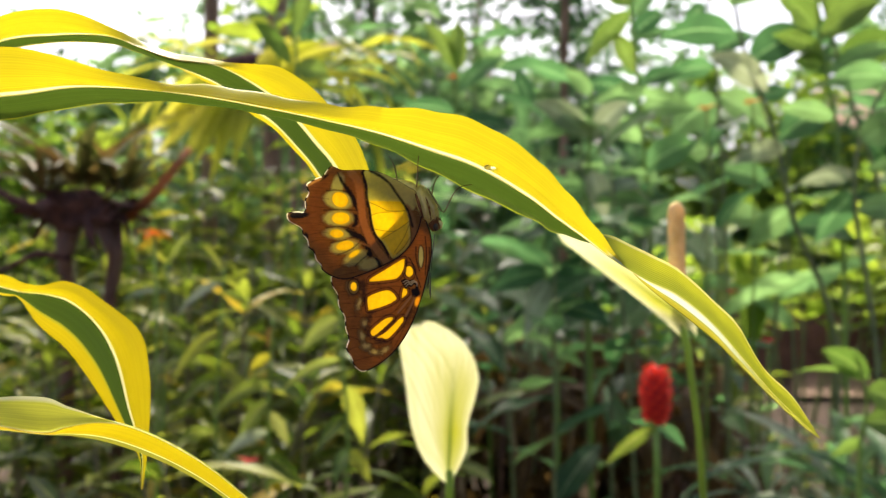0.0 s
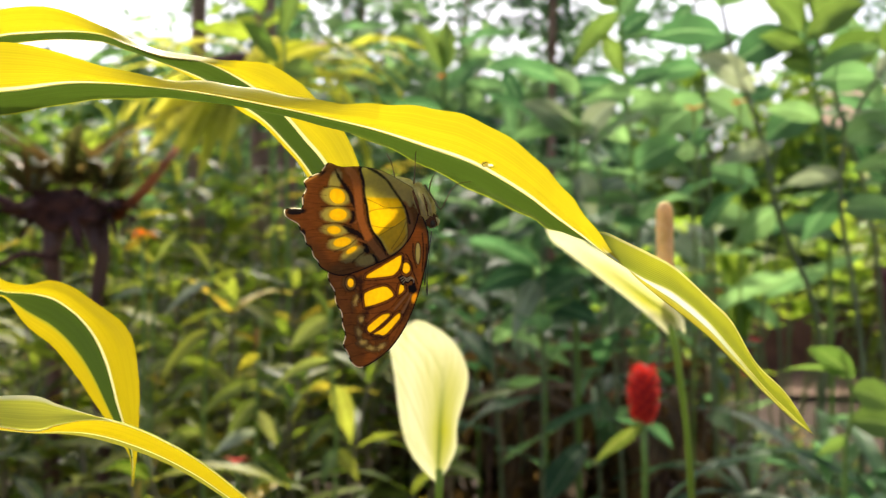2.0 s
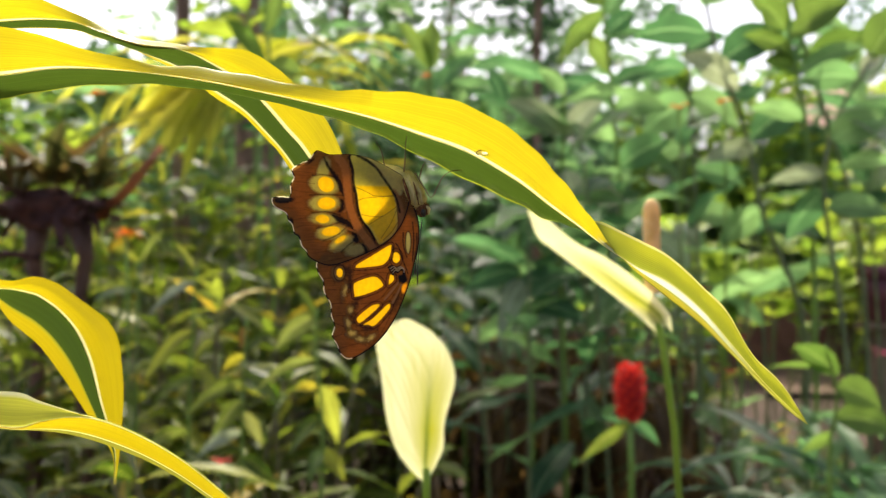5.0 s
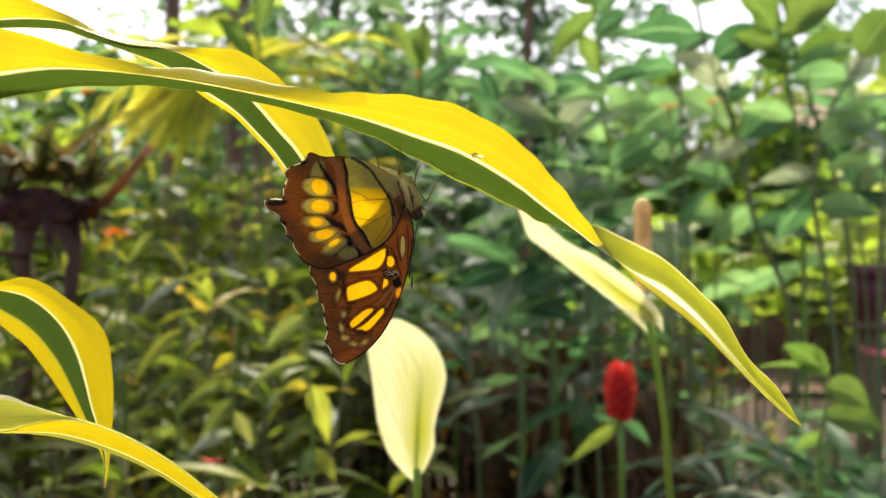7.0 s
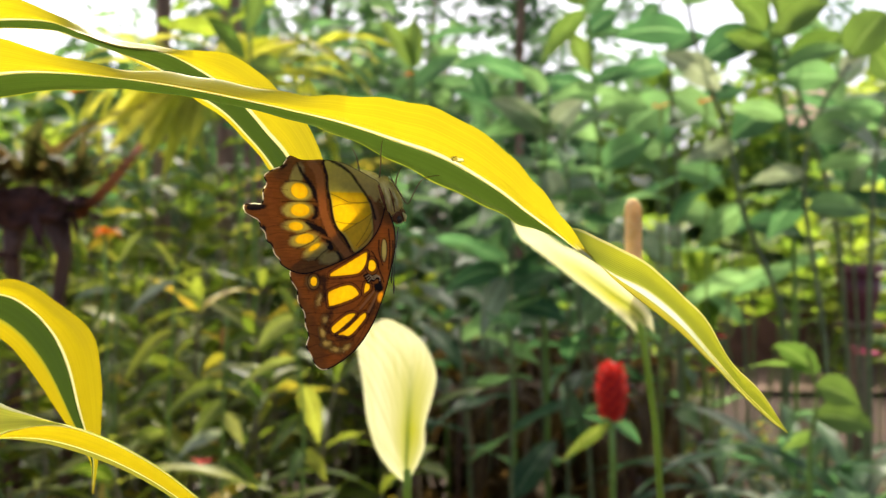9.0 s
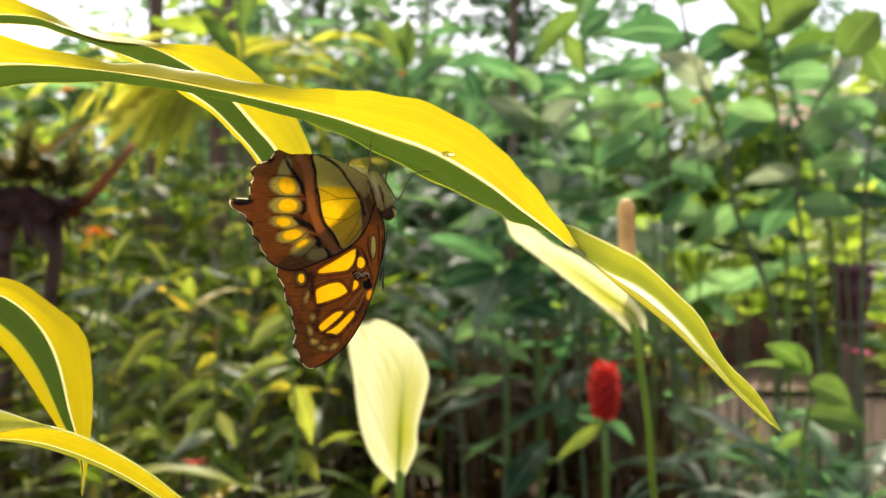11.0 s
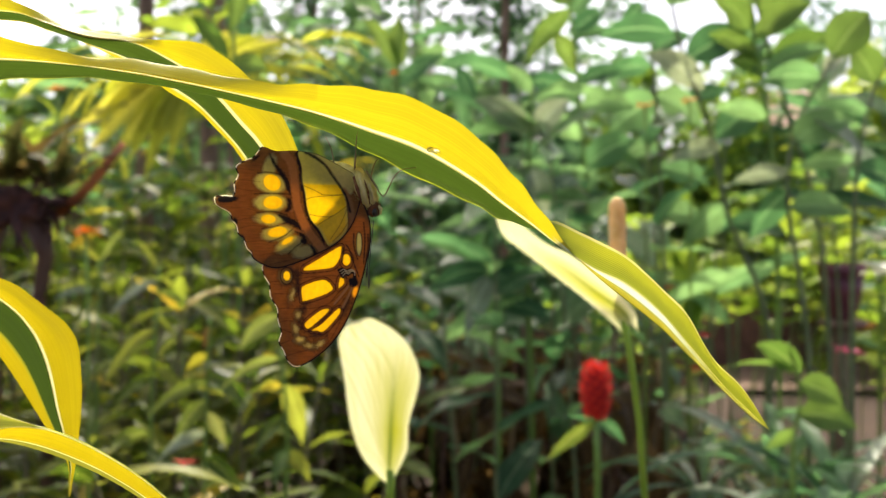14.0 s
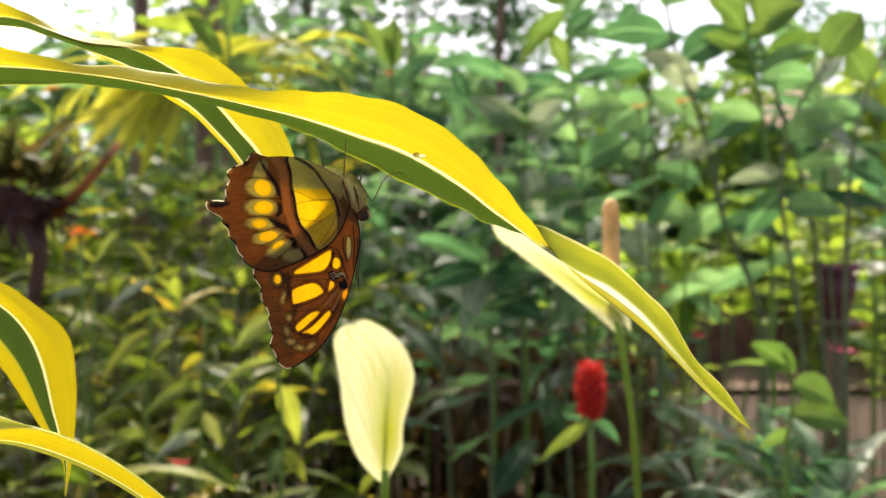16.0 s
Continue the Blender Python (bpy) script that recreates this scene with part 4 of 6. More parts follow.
for path in (((-17.37, 21.67, 0), (-17.83, 23.82, 1.5), (-18.6, 26.59, 3), (-20.13, 29.36, 5)),
             ((-11.99, 20.13, -1), (-11.68, 23.21, -1.5), (-11.53, 27.51, -0.5), (-11.22, 30.43, 1)),
             ((-7.84, 17.68, 0), (-7.53, 20.13, 2), (-6.92, 22.29, 4), (-6.15, 23.67, 6)),
             ((-8.91, 19.83, -1), (-6.46, 15.83, -2), (-4.46, 12.91, -3), (-2.77, 15.98, -2), (-1.23, 18.91, 0), (0.92, 20.44, 1.5), (4.15, 20.9, 3))):
    line = spline([bf(*q) for q in path], 16)
    part("leg", tube(line, [0.00026 - 0.00001 * k for k in range(16)], 6), M_LEG, butterfly)

# ---- peace lilies ----
SPATHE_A = [
    ((-21.8, 1.5, -159), (-18.5, -2, -158.7), (-16.3, -2.6, -157.1)),
    ((-32.8, 2.9, -147.9), (-18.5, -2, -145.5), (-10.5, -2.6, -146)),
    ((-39.9, 4.1, -136.5), (-17.8, -2, -132.9), (-6, -2.6, -134.5)),
    ((-45.8, 4.8, -117.1), (-17, -2, -113.6), (-5.4, -2.6, -118.3)),
    ((-49, 4.9, -90.9), (-15.5, -2, -90.4), (1.9, -2.6, -89.9)),
    ((-51.7, 4.5, -74), (-16.2, -2, -73), (-0.8, -2.6, -74.3)),
    ((-53.1, 3.6, -62.1), (-20.9, -2, -60.6), (-7.4, -2.6, -62.6)),
    ((-48.3, 2.3, -53.4), (-27.8, -2, -52.1), (-17.1, -2.6, -54)),
    ((-37.3, 0.8, -48.5), (-32.4, -2, -47.5), (-26.8, -2.6, -48.9))]
SPATHE_B = [
    ((150.2, -3, -57.5), (145.5, 0, -52.5), (140.5, 2, -57.5)),
    ((147.2, -5, -43), (140, 0, -43), (131, 6, -48.5)),
    ((128.1, -15.5, -23.8), (122.5, 0, -30.6), (120.3, 19.3, -37.6)),
    ((103.5, -15.8, -5.7), (99.2, 0, -13.2), (94.4, 19.8, -17.6)),
    ((83, -13.4, 4.9), (77.9, 0, 0.4), (73.2, 16.8, -1.6)),
    ((61.5, -8.7, 23.3), (60.5, 0, 15.1), (59.5, 10.9, 9.1)),
    ((50.2, -2.5, 27), (51.1, 0, 26.4), (52.2, 3.1, 26.1))]


lily_a = thing("peace_lily", "pale cream peace lily flower seen from behind, on a green stalk", "flower", (0, 0.62, EYE), "peace lilies")
me = ribbon_mesh(SPATHE_A, (0, 0), 40, 24, cup=True)
part("spathe", me, M_SPATHE, lily_a)
part("stalk", tube([(-0.0175, 0, -0.150), (-0.0180, -0.002, -0.165), (-0.016, 0.0, -0.30), (-0.02, 0.02, -0.8), (-0.03, 0.04, -1.3)], 0.0030, 10), M_STALK, lily_a)
lily_b = thing("peace_lily", "cream peace lily flower with tan spadix on green stalk", "flower", (0, 0.62, EYE), "peace lilies")
part("spathe", ribbon_mesh(SPATHE_B, (0, 0), 40, 24, cup=True), M_SPATHE, lily_b)
part("stalk", tube([(0.1405, 0.006, -0.042), (0.1445, 0.0, -0.065), (0.152, 0.0, -0.12), (0.157, 0.0, -0.19), (0.16, 0.01, -0.7), (0.15, 0.02, -1.3)], [0.0030, 0.0025, 0.0023, 0.0024, 0.003, 0.004], 10), M_STALK, lily_b)


def spadix_mesh(p0, p1, r):
    p0, p1 = Vector(p0), Vector(p1)
    path, rad = [], []
    for i in range(60):
        s = i / 59
        path.append(p0.lerp(p1, s))
        rad.append(r * (0.9 + 0.1 * math.cos(i * 2.1)) * min(1, math.sqrt(max(0.0, 1 - ((s - 0.86) / 0.14) ** 2)) if s > 0.86 else 1))
    return tube(path, rad, 20)


part("spadix", spadix_mesh((0.1400, 0.012, -0.030), (0.1385, 0.008, 0.0355), 0.0066), M_SPADIX, lily_b, "tan knobbly spadix")


# ---- garden plants ----
def place(ob, at_, direction, roll=0.0, scale=1.0):
    q = Vector(direction).normalized().to_track_quat("Y", "Z")
    ob.matrix_local = Matrix.Translation(at_) @ q.to_matrix().to_4x4() @ Matrix.Rotation(roll, 4, "Y") @ Matrix.Scale(scale, 4)


rng = random.Random(5)


def kinds(material, shapes):
    out = []
    for i, (length, width, droop, fold, broad) in enumerate(shapes):
        me = blade_mesh(length, width, droop, fold, 6 if width > 0.06 else 4, 9, broad, 0.08, i * 3 + 1)
        me.materials.append(material)
        out.append(me)
    return out


NARROW = kinds(M_GREEN, ((0.19, 0.026, 0.6, 0.25, 0.42), (0.20, 0.030, 1.0, 0.25, 0.42), (0.16, 0.034, 0.4, 0.2, 0.4), (0.22, 0.028, 1.3, 0.2, 0.4), (0.17, 0.038, 0.8, 0.15, 0.45)))
WIDE = kinds(M_BROAD, ((0.27, 0.072, 0.4, 0.18, 0.42), (0.29, 0.078, 0.7, 0.15, 0.40), (0.25, 0.074, 1.0, 0.2, 0.45), (0.28, 0.062, 0.2, 0.25, 0.38)))
SUNNY = kinds(M_BRIGHT, ((0.16, 0.07, 0.5, 0.15, 0.45), (0.18, 0.06, 0.9, 0.2, 0.42), (0.14, 0.075, 0.3, 0.1, 0.45)))
STRAP = kinds(M_BROAD, ((0.55, 0.05, 1.5, 0.3, 0.4), (0.5, 0.045, 1.1, 0.3, 0.4), (0.45, 0.055, 1.9, 0.25, 0.4)))
# Pale copies of the straps: sky sheen painted as leaf colour.
STRAP_SHEEN = kinds(M_PALE, ((0.5, 0.045, 1.6, 0.3, 0.4), (0.42, 0.04, 1.2, 0.3, 0.4)))
FROND = kinds(M_STAG, ((0.50, 0.035, 1.5, 0.15, 0.6), (0.45, 0.03, 1.9, 0.2, 0.6), (0.36, 0.045, 1.2, 0.2, 0.6)))
DRIED = kinds(M_DRY, ((0.22, 0.05, 1.3, 0.3, 0.4), (0.26, 0.07, 1.0, 0.2, 0.42)))
HUSK = kinds(M_ROOT, ((0.12, 0.022, 1.2, 0.3, 0.4), (0.10, 0.03, 0.7, 0.3, 0.4)))
ROSETTE = kinds(M_BROM, ((0.26, 0.028, 0.8, 0.4, 0.35), (0.24, 0.03, 1.2, 0.35, 0.35), (0.22, 0.026, 0.6, 0.4, 0.35)))


def bush(x, y, height, stems=6, leaves=9, radius=0.28, size=1.0, first=0.25, shapes=NARROW, label="dense shrub with narrow green leaves, some turning yellow"):
    b = thing("shrub", label, "shrub", (x, y, 0), "shrubs of the bed")
    for s in range(stems):
        w = rng.random() * 6.283
        r = radius * math.sqrt(rng.random())
        h = height * rng.uniform(0.72, 1.0)
        top = Vector((r * math.cos(w) * 1.4, r * math.sin(w) * 1.4, h))
        path = bend((r * 0.4 * math.cos(w), r * 0.4 * math.sin(w), -0.05), (r * math.cos(w) * 0.7, r * math.sin(w) * 0.7, h * 0.6), top, 7)
        part("stem", tube(path, [0.007, 0.007, 0.006, 0.006, 0.005, 0.004, 0.002], 6), M_CANE if shapes is SUNNY else M_DARKSTEM, b)
        for k in range(leaves):
            q = first + (1 - first) * (k // 3 * 3 + 2.4) / (leaves + 1)
            i = min(int(q * 6), 5)
            p = path[i].lerp(path[i + 1], q * 6 - i)
            a0 = k % 3 * 2.1 + k // 3 * 1.0 + w + rng.uniform(-0.3, 0.3)
            place(part("leaf", rng.choice(shapes), M_GREEN, b), p, (math.cos(a0), math.sin(a0), rng.uniform(-0.1, 0.6) + 0.6 * q), rng.uniform(-0.7, 0.7), size * rng.uniform(0.75, 1.25))
    return b


def ginger(top, foot=(0.0, 0.0), leaves=12, start=0.35, size=1.0, stem=M_CANE, shapes=WIDE, thick=0.0065, sag=(0.0, 0.0), label="tall ginger cane with broad green leaves"):
    """A cane from its foot (offset from below the top) to the top place."""
    x, y, z = top
    g = thing("ginger_cane", label, "plant", (x + foot[0], y + foot[1], 0), "ginger canes")
    path = bend((0, 0, -0.05), (-foot[0] * 0.3 + sag[0], -foot[1] * 0.3 + sag[1], z * 0.6), (-foot[0], -foot[1], z), 11)
    part("stem", tube(path, [thick * (1 - 0.06 * i) for i in range(11)], 8), stem, g)
    a0 = rng.random() * 6.283
    for k in range(leaves):
        q = start + (1 - start) * (k + 0.6) / leaves
        i = min(int(q * 10), 9)
        p = path[i].lerp(path[i + 1], q * 10 - i)
        w = a0 + (k % 2) * math.pi + rng.uniform(-0.7, 0.7)
        place(part("leaf", rng.choice(shapes), M_BROAD, g), p, (math.cos(w), math.sin(w), rng.uniform(0.0, 1.1)), rng.uniform(-0.6, 0.6), size * rng.uniform(0.75, 1.2))
    return g


def clump(x, y, z, blades, shapes, size, label, category="plant", name="leafy_clump", up=(0.4, 1.4), group=""):
    """Blades that arch out of one foot."""
    c = thing(name, label, category, (x, y, z), group)
    for k in range(blades):
        w = k * 2.4 + rng.uniform(-0.3, 0.3)
        place(part("leaf", rng.choice(shapes), M_BROAD, c), (0.02 * math.cos(w), 0.02 * math.sin(w), 0), (math.cos(w), math.sin(w), rng.uniform(*up)), rng.uniform(-0.3, 0.3), size * rng.uniform(0.75, 1.2))
    return c


def crown(name, centre, size, count, leaf, parent, material, seed, clumped=60):
    r = np.random.RandomState(seed)
    verts, faces, uvs = [], [], []
    clumps = r.normal(size=(max(8, count // clumped), 3)) * np.array(size) * 0.5
    for k in range(count):
        c = clumps[r.randint(len(clumps))] + r.normal(size=3) * np.array(size) * 0.11 + np.array(centre)
        d = Vector(r.normal(size=3))
        d.z *= 0.5
        d.normalize()
        u = d.orthogonal().normalized()
        u.rotate(Matrix.Rotation(r.uniform(0, 6.28), 3, d))
        L = leaf * r.uniform(0.6, 1.2)
        p, b0 = Vector(c), len(verts)
        verts += [p, p + d * L * 0.45 + u * L * 0.2, p + d * L - Vector((0, 0, L * 0.2)), p + d * L * 0.45 - u * L * 0.2]
        uvs += [(0, 0.5), (0.5, 1), (1, 0.5), (0.5, 0)]
        faces += [(b0, b0 + 1, b0 + 2), (b0, b0 + 2, b0 + 3)]
    return part(name, mesh("crown", verts, faces, uvs), material, parent)


# ---- shrub bed ----
far_shrubs = []
for row_y, n, h0 in ((1.75, 7, 1.12), (2.2, 8, 1.30), (2.8, 9, 1.45), (3.5, 9, 1.6)):
    for i in range(n):
        s = (i + rng.uniform(0.2, 0.8)) / n
        bush(row_y * (-0.56 + (0.42 if row_y < 2.5 else 0.52) * s), row_y + rng.uniform(-0.2, 0.2), h0 * rng.uniform(0.88, 1.06), 6, 15, size=0.78 + 0.08 * row_y)
for i in range(26):
    y = rng.uniform(2.3, 3.3)
    x = y * rng.uniform(-0.03, 0.25)
    d = thing("dry_clump", "thicket of brown dry stems and hanging dead leaves", "plant", (x, y, 0), "dry clumps")
    for k in range(5):
        h = rng.uniform(0.65, 1.08)
        px, py = rng.uniform(-0.2, 0.2), rng.uniform(-0.1, 0.1)
        part("stem", tube(bend((px * 0.6, py, -0.05), (px, py, h * 0.5), (px * 1.3, py, h), 5), 0.005, 5), (M_REDSTEM, M_TAN)[k % 2], d)
        for n in range(8):
            w = rng.uniform(0, 6.283)
            place(part("leaf", DRIED[n % 2], M_DRY, d), (px, py, h * rng.uniform(0.4, 1.0)), (math.cos(w), math.sin(w), rng.uniform(-0.9, 0.4)), rng.uniform(-0.8, 0.8), rng.uniform(0.6, 1.1))

# ---- ginger thicket ----
for place_, foot, size, n in (((0.609, 2.4, 1.617), (0.1, 0.1), 1.1, 7), ((0.920, 2.6, 1.919), (-0.1, 0.1), 1.1, 8), ((1.119, 2.5, 1.802), (0.1, 0), 1.1, 8), ((0.253, 2.3, 1.747), (0.05, 0.1), 1.0, 12),
                             ((0.497, 2.6, 1.594), (-0.1, 0), 1.05, 10), ((0.297, 2.1, 1.590), (0.1, 0), 0.9, 11), ((0.119, 2.5, 1.630), (0.05, 0), 0.95, 12), ((-0.026, 3, 2.014), (0.1, 0), 0.9, 14),
                             ((-0.128, 3.2, 2.122), (-0.1, 0), 0.9, 13), ((0.180, 3, 1.789), (0.1, 0), 1.0, 14)):
    ginger(place_, foot, n, 0.74 if place_[0] > 0.4 * place_[1] else 0.45, size)
# canes further back and lower
for place_, foot, size, n in (((0.742, 3, 1.789), (0.0, 0), 1.1, 9), ((0.935, 2.9, 1.936), (0.1, 0), 1.1, 7), ((1.326, 2.6, 1.919), (0.1, 0), 1.2, 9), ((1.284, 2.4, 1.661), (0.1, 0), 1.2, 9),
                             ((0.022, 2.2, 1.494), (0.1, 0), 0.9, 11), ((0.170, 2, 1.414), (0.0, 0), 0.85, 10), ((-0.153, 2.6, 1.480), (0.0, 0), 0.9, 12), ((0.325, 2.2, 1.329), (0.0, 0), 0.8, 9),
                             ((0.586, 3.4, 1.791), (0.0, 0), 1.1, 10)):
    ginger(place_, foot, n, 0.74 if place_[0] > 0.4 * place_[1] else 0.45, size)
for i in range(12):
    y = rng.uniform(3.4, 4.4)
    x = y * rng.choice((rng.uniform(-0.06, 0.22), rng.uniform(-0.06, 0.22), rng.uniform(0.4, 0.52)))
    if x / y > 0.4:
        x, y = (x / y + 0.06) * 5.0, 5.0
    ginger((x, y, EYE + y * rng.uniform(0.02, 0.15)), (rng.uniform(-0.2, 0.2), 0), 12, 0.35, 1.35)
for i in range(9):
    y = rng.uniform(4.5, 6.0)
    x = y * (rng.uniform(0.16, 0.27) if i % 2 else rng.uniform(0.56, 0.60))
    bush(x, y, EYE + y * rng.uniform(-0.02, 0.07), 7, 9, 0.5, 1.2, 0.2, SUNNY, "sunlit shrub with small yellow-green leaves")
for i in range(8):
    y = rng.uniform(10.7, 11.5)
    h = EYE + y * rng.uniform(0.05, 0.1)
    b = thing("shrub", "sunlit shrub behind the low wall", "shrub", (y * (0.26 + 0.023 * i), y, 0), "shrubs of the bed")
    part("stem", tube([(0, 0, -0.05), (0.03, 0, h * 0.5), (0, 0, h)], [0.03, 0.02, 0.008], 6), M_BARK, b)
    far_shrubs.append((b, h, 300 + i))


for x, y, h in ((1.62, 4.5, 0.10), (1.3, 4.7, 0.06), (1.95, 4.9, 0.10), (1.72, 5.2, 0.03)):
    bush(x, y, EYE + y * h, 5, 9, 0.32, 1.2, 0.68, SUNNY, "sunlit shrub with small yellow-green leaves on bare stems")


def long_leaf(base, tip, width, parent, material, sag=None, tilt=0.3, name="leaf"):
    """A single leaf from its base to its tip, given in metres, on the plant it grows from."""
    b0, t0 = Vector(base), Vector(tip)
    sag = 0.2 * (t0 - b0).length if sag is None else sag
    path = bend(b0, (b0 + t0) / 2 + Vector((0, 0, sag)), t0, 12)
    verts, faces, uvs = [], [], []
    for i, p in enumerate(path):
        d = (path[min(i + 1, 11)] - path[max(i - 1, 0)]).normalized()
        s = d.cross(Vector((0, 1, 0))).normalized() * math.cos(tilt) + Vector((0, 1, 0)) * math.sin(tilt)
        q = i / 11
        w = width / 2 * lance(q, 0.42)
        up = d.cross(s)
        for k in range(7):
            v = k / 3 - 1
            verts.append(p + s * v * w + up * abs(v) * w * 0.25 - parent.location)
            uvs.append((q, k / 6))
    for i in range(11):
        for k in range(6):
            a0 = i * 7 + k
            faces.append((a0, a0 + 1, a0 + 8, a0 + 7))
    return part(name, mesh("leaf", verts, faces, uvs), material, parent)


def cane(points, thick, label, leaves, stem=M_CANE, name="ginger_cane", group="ginger canes"):
    """A cane through given places down to the ground, with single leaves."""
    x, y, z = points[-1]
    g = thing(name, label, "plant", (x, y, 0), group)
    path = spline(list(points) + [(x, y, -0.05)], 24)
    part("stem", tube([Vector(p) - g.location for p in path], [thick * (0.45 + 0.4 * i / 23) for i in range(24)], 8), stem, g)
    for b0, t0, width, mat, tilt in leaves:
        long_leaf(b0, t0, width, g, mat, tilt=tilt)
    return g


cane(((0.606, 2.2, 1.961), (0.641, 2.2, 1.783), (0.710, 2.2, 1.590), (0.754, 2.2, 1.384), (0.847, 2.2, 1.136), (0.861, 2.2, 0.806)), 0.0095, "tall dark ginger cane with broad and pale leaves",
     (((0.696, 2.2, 1.686), (0.526, 2.1, 1.748), 0.07, M_PALE, 0.4), ((0.737, 2.2, 1.542), (0.572, 2.1, 1.496), 0.06, M_PALE, 0.5), ((0.620, 2.2, 1.824), (0.435, 2.2, 1.810), 0.08, M_BROAD, 0.3), ((0.723, 2.2, 1.563), (0.893, 2.3, 1.654), 0.09, M_BROAD, 0.2),
      ((0.606, 2.2, 1.893), (0.690, 2.1, 1.958), 0.10, M_BROAD, 0.3), ((0.654, 2.2, 1.755), (0.806, 2.2, 1.824), 0.10, M_BROAD, 0.3), ((0.751, 2.2, 1.398), (0.641, 2.2, 1.301), 0.08, M_BROAD, 0.3), ((0.764, 2.2, 1.356), (0.861, 2.1, 1.328), 0.07, M_BROAD, 0.4)))
cane(((0.920, 2, 1.714), (0.839, 2, 1.570), (0.820, 2, 1.414), (0.848, 2, 1.226), (0.870, 2, 1.039), (0.870, 2, 0.826)), 0.0085, "ginger cane with drooping broad leaves",
     (((0.901, 2, 1.695), (0.945, 2, 1.729), 0.035, M_PALE, 0.2), ((0.833, 2, 1.539), (0.927, 1.9, 1.568), 0.08, M_BROAD, 0.3), ((0.823, 2, 1.464), (0.695, 2, 1.445), 0.05, M_PALE, 0.5), ((0.826, 2, 1.389), (0.970, 2, 1.370), 0.07, M_BROAD, 0.4),
      ((0.895, 2, 1.676), (0.757, 2, 1.664), 0.07, M_BROAD, 0.3), ((0.858, 2, 1.601), (0.945, 1.9, 1.491), 0.08, M_PALE, 0.7), ((0.820, 2, 1.426), (0.733, 2, 1.314), 0.08, M_BROAD, 0.4), ((0.920, 2, 1.720), (1.008, 2, 1.826), 0.10, M_SHOOT, 0.3)))
cane(((0.842, 2.3, 2.020), (0.885, 2.3, 1.848), (0.964, 2.35, 1.654), (1.074, 2.4, 1.332), (1.104, 2.4, 0.762)), 0.009, "tall ginger cane with large green leaves",
     (((0.857, 2.3, 1.920), (0.727, 2.3, 1.963), 0.11, M_SHOOT, 0.3), ((0.885, 2.3, 1.833), (0.710, 2.2, 1.803), 0.08, M_BROAD, 0.4), ((0.871, 2.3, 1.891), (0.957, 2.2, 1.920), 0.12, M_SHOOT, 0.2), ((0.914, 2.3, 1.747), (1.012, 2.2, 1.824), 0.11, M_SHOOT, 0.3), ((0.850, 2.3, 1.977), (0.914, 2.3, 2.106), 0.1, M_BROAD, 0.3)))
cane(((0.276, 2.2, 1.700), (0.270, 2.2, 1.576), (0.263, 2.2, 1.356), (0.276, 2.2, 0.806)), 0.008, "slender cane with pale green pointed leaves",
     (((0.274, 2.2, 1.576), (0.126, 2.15, 1.653), 0.065, M_PALE, 0.3), ((0.278, 2.2, 1.576), (0.360, 2.15, 1.653), 0.065, M_PALE, 0.3), ((0.275, 2.2, 1.521), (0.455, 2.2, 1.645), 0.04, M_BROAD, 0.9), ((0.270, 2.2, 1.494), (0.311, 2.2, 1.363), 0.065, M_PALE, 0.2),
      ((0.276, 2.2, 1.673), (0.208, 2.2, 1.741), 0.04, M_BROAD, 0.2), ((0.272, 2.2, 1.618), (0.105, 2.2, 1.563), 0.06, M_BROAD, 0.4), ((0.267, 2.2, 1.453), (0.126, 2.1, 1.380), 0.07, M_BROAD, 0.4), ((0.267, 2.2, 1.425), (0.421, 2.2, 1.411), 0.06, M_BROAD, 0.5)), M_STEM)
cane(((0.152, 2.1, 1.328), (0.159, 2.1, 1.196), (0.179, 2.1, 1.039), (0.185, 2.1, 0.803)), 0.008, "cane with long dull green drooping leaves",
     (((0.165, 2.1, 1.229), (0.101, 2, 1.101), 0.06, M_PALE, 0.2), ((0.159, 2.1, 1.223), (0.297, 2.1, 1.223), 0.06, M_BROAD, 0.6), ((0.159, 2.1, 1.249), (0.020, 2, 1.201), 0.06, M_BROAD, 0.4), ((0.159, 2.1, 1.275), (0.008, 2.1, 1.314), 0.055, M_BROAD, 0.3), ((0.155, 2.1, 1.301), (0.231, 2.1, 1.380), 0.055, M_BROAD, 0.3), ((0.172, 2.1, 1.170), (0.310, 2.1, 1.131), 0.055, M_BROAD, 0.4)), M_STEM)
cane(((-0.059, 2.8, 2.002), (-0.063, 2.8, 1.862), (-0.077, 2.8, 1.547), (-0.077, 2.8, 0.672)), 0.009, "cane with upright green leaves",
     (((-0.059, 2.8, 1.853), (-0.173, 2.8, 2.010), 0.055, M_SHOOT, 0.2), ((-0.063, 2.8, 1.853), (-0.063, 2.8, 2.019), 0.06, M_SHOOT, 0.1), ((-0.063, 2.8, 1.792), (0.081, 2.8, 1.897), 0.06, M_BROAD, 0.3), ((-0.066, 2.8, 1.722), (-0.252, 2.8, 1.739), 0.07, M_BROAD, 0.4), ((-0.068, 2.8, 1.687), (0.115, 2.8, 1.669), 0.07, M_BROAD, 0.4)), M_STEM)
cane(((-0.514, 2.5, 2.036), (-0.519, 2.5, 1.895), (-0.506, 2.5, 1.786), (-0.491, 2.5, 0.739)), 0.008, "cane with light green leaves",
     (((-0.519, 2.5, 1.817), (-0.631, 2.5, 1.939), 0.05, M_SHOOT, 0.2), ((-0.509, 2.5, 1.802), (-0.413, 2.5, 1.786), 0.07, M_SHOOT, 0.3), ((-0.514, 2.5, 1.895), (-0.459, 2.5, 2.036), 0.05, M_SHOOT, 0.2)), M_STEM)
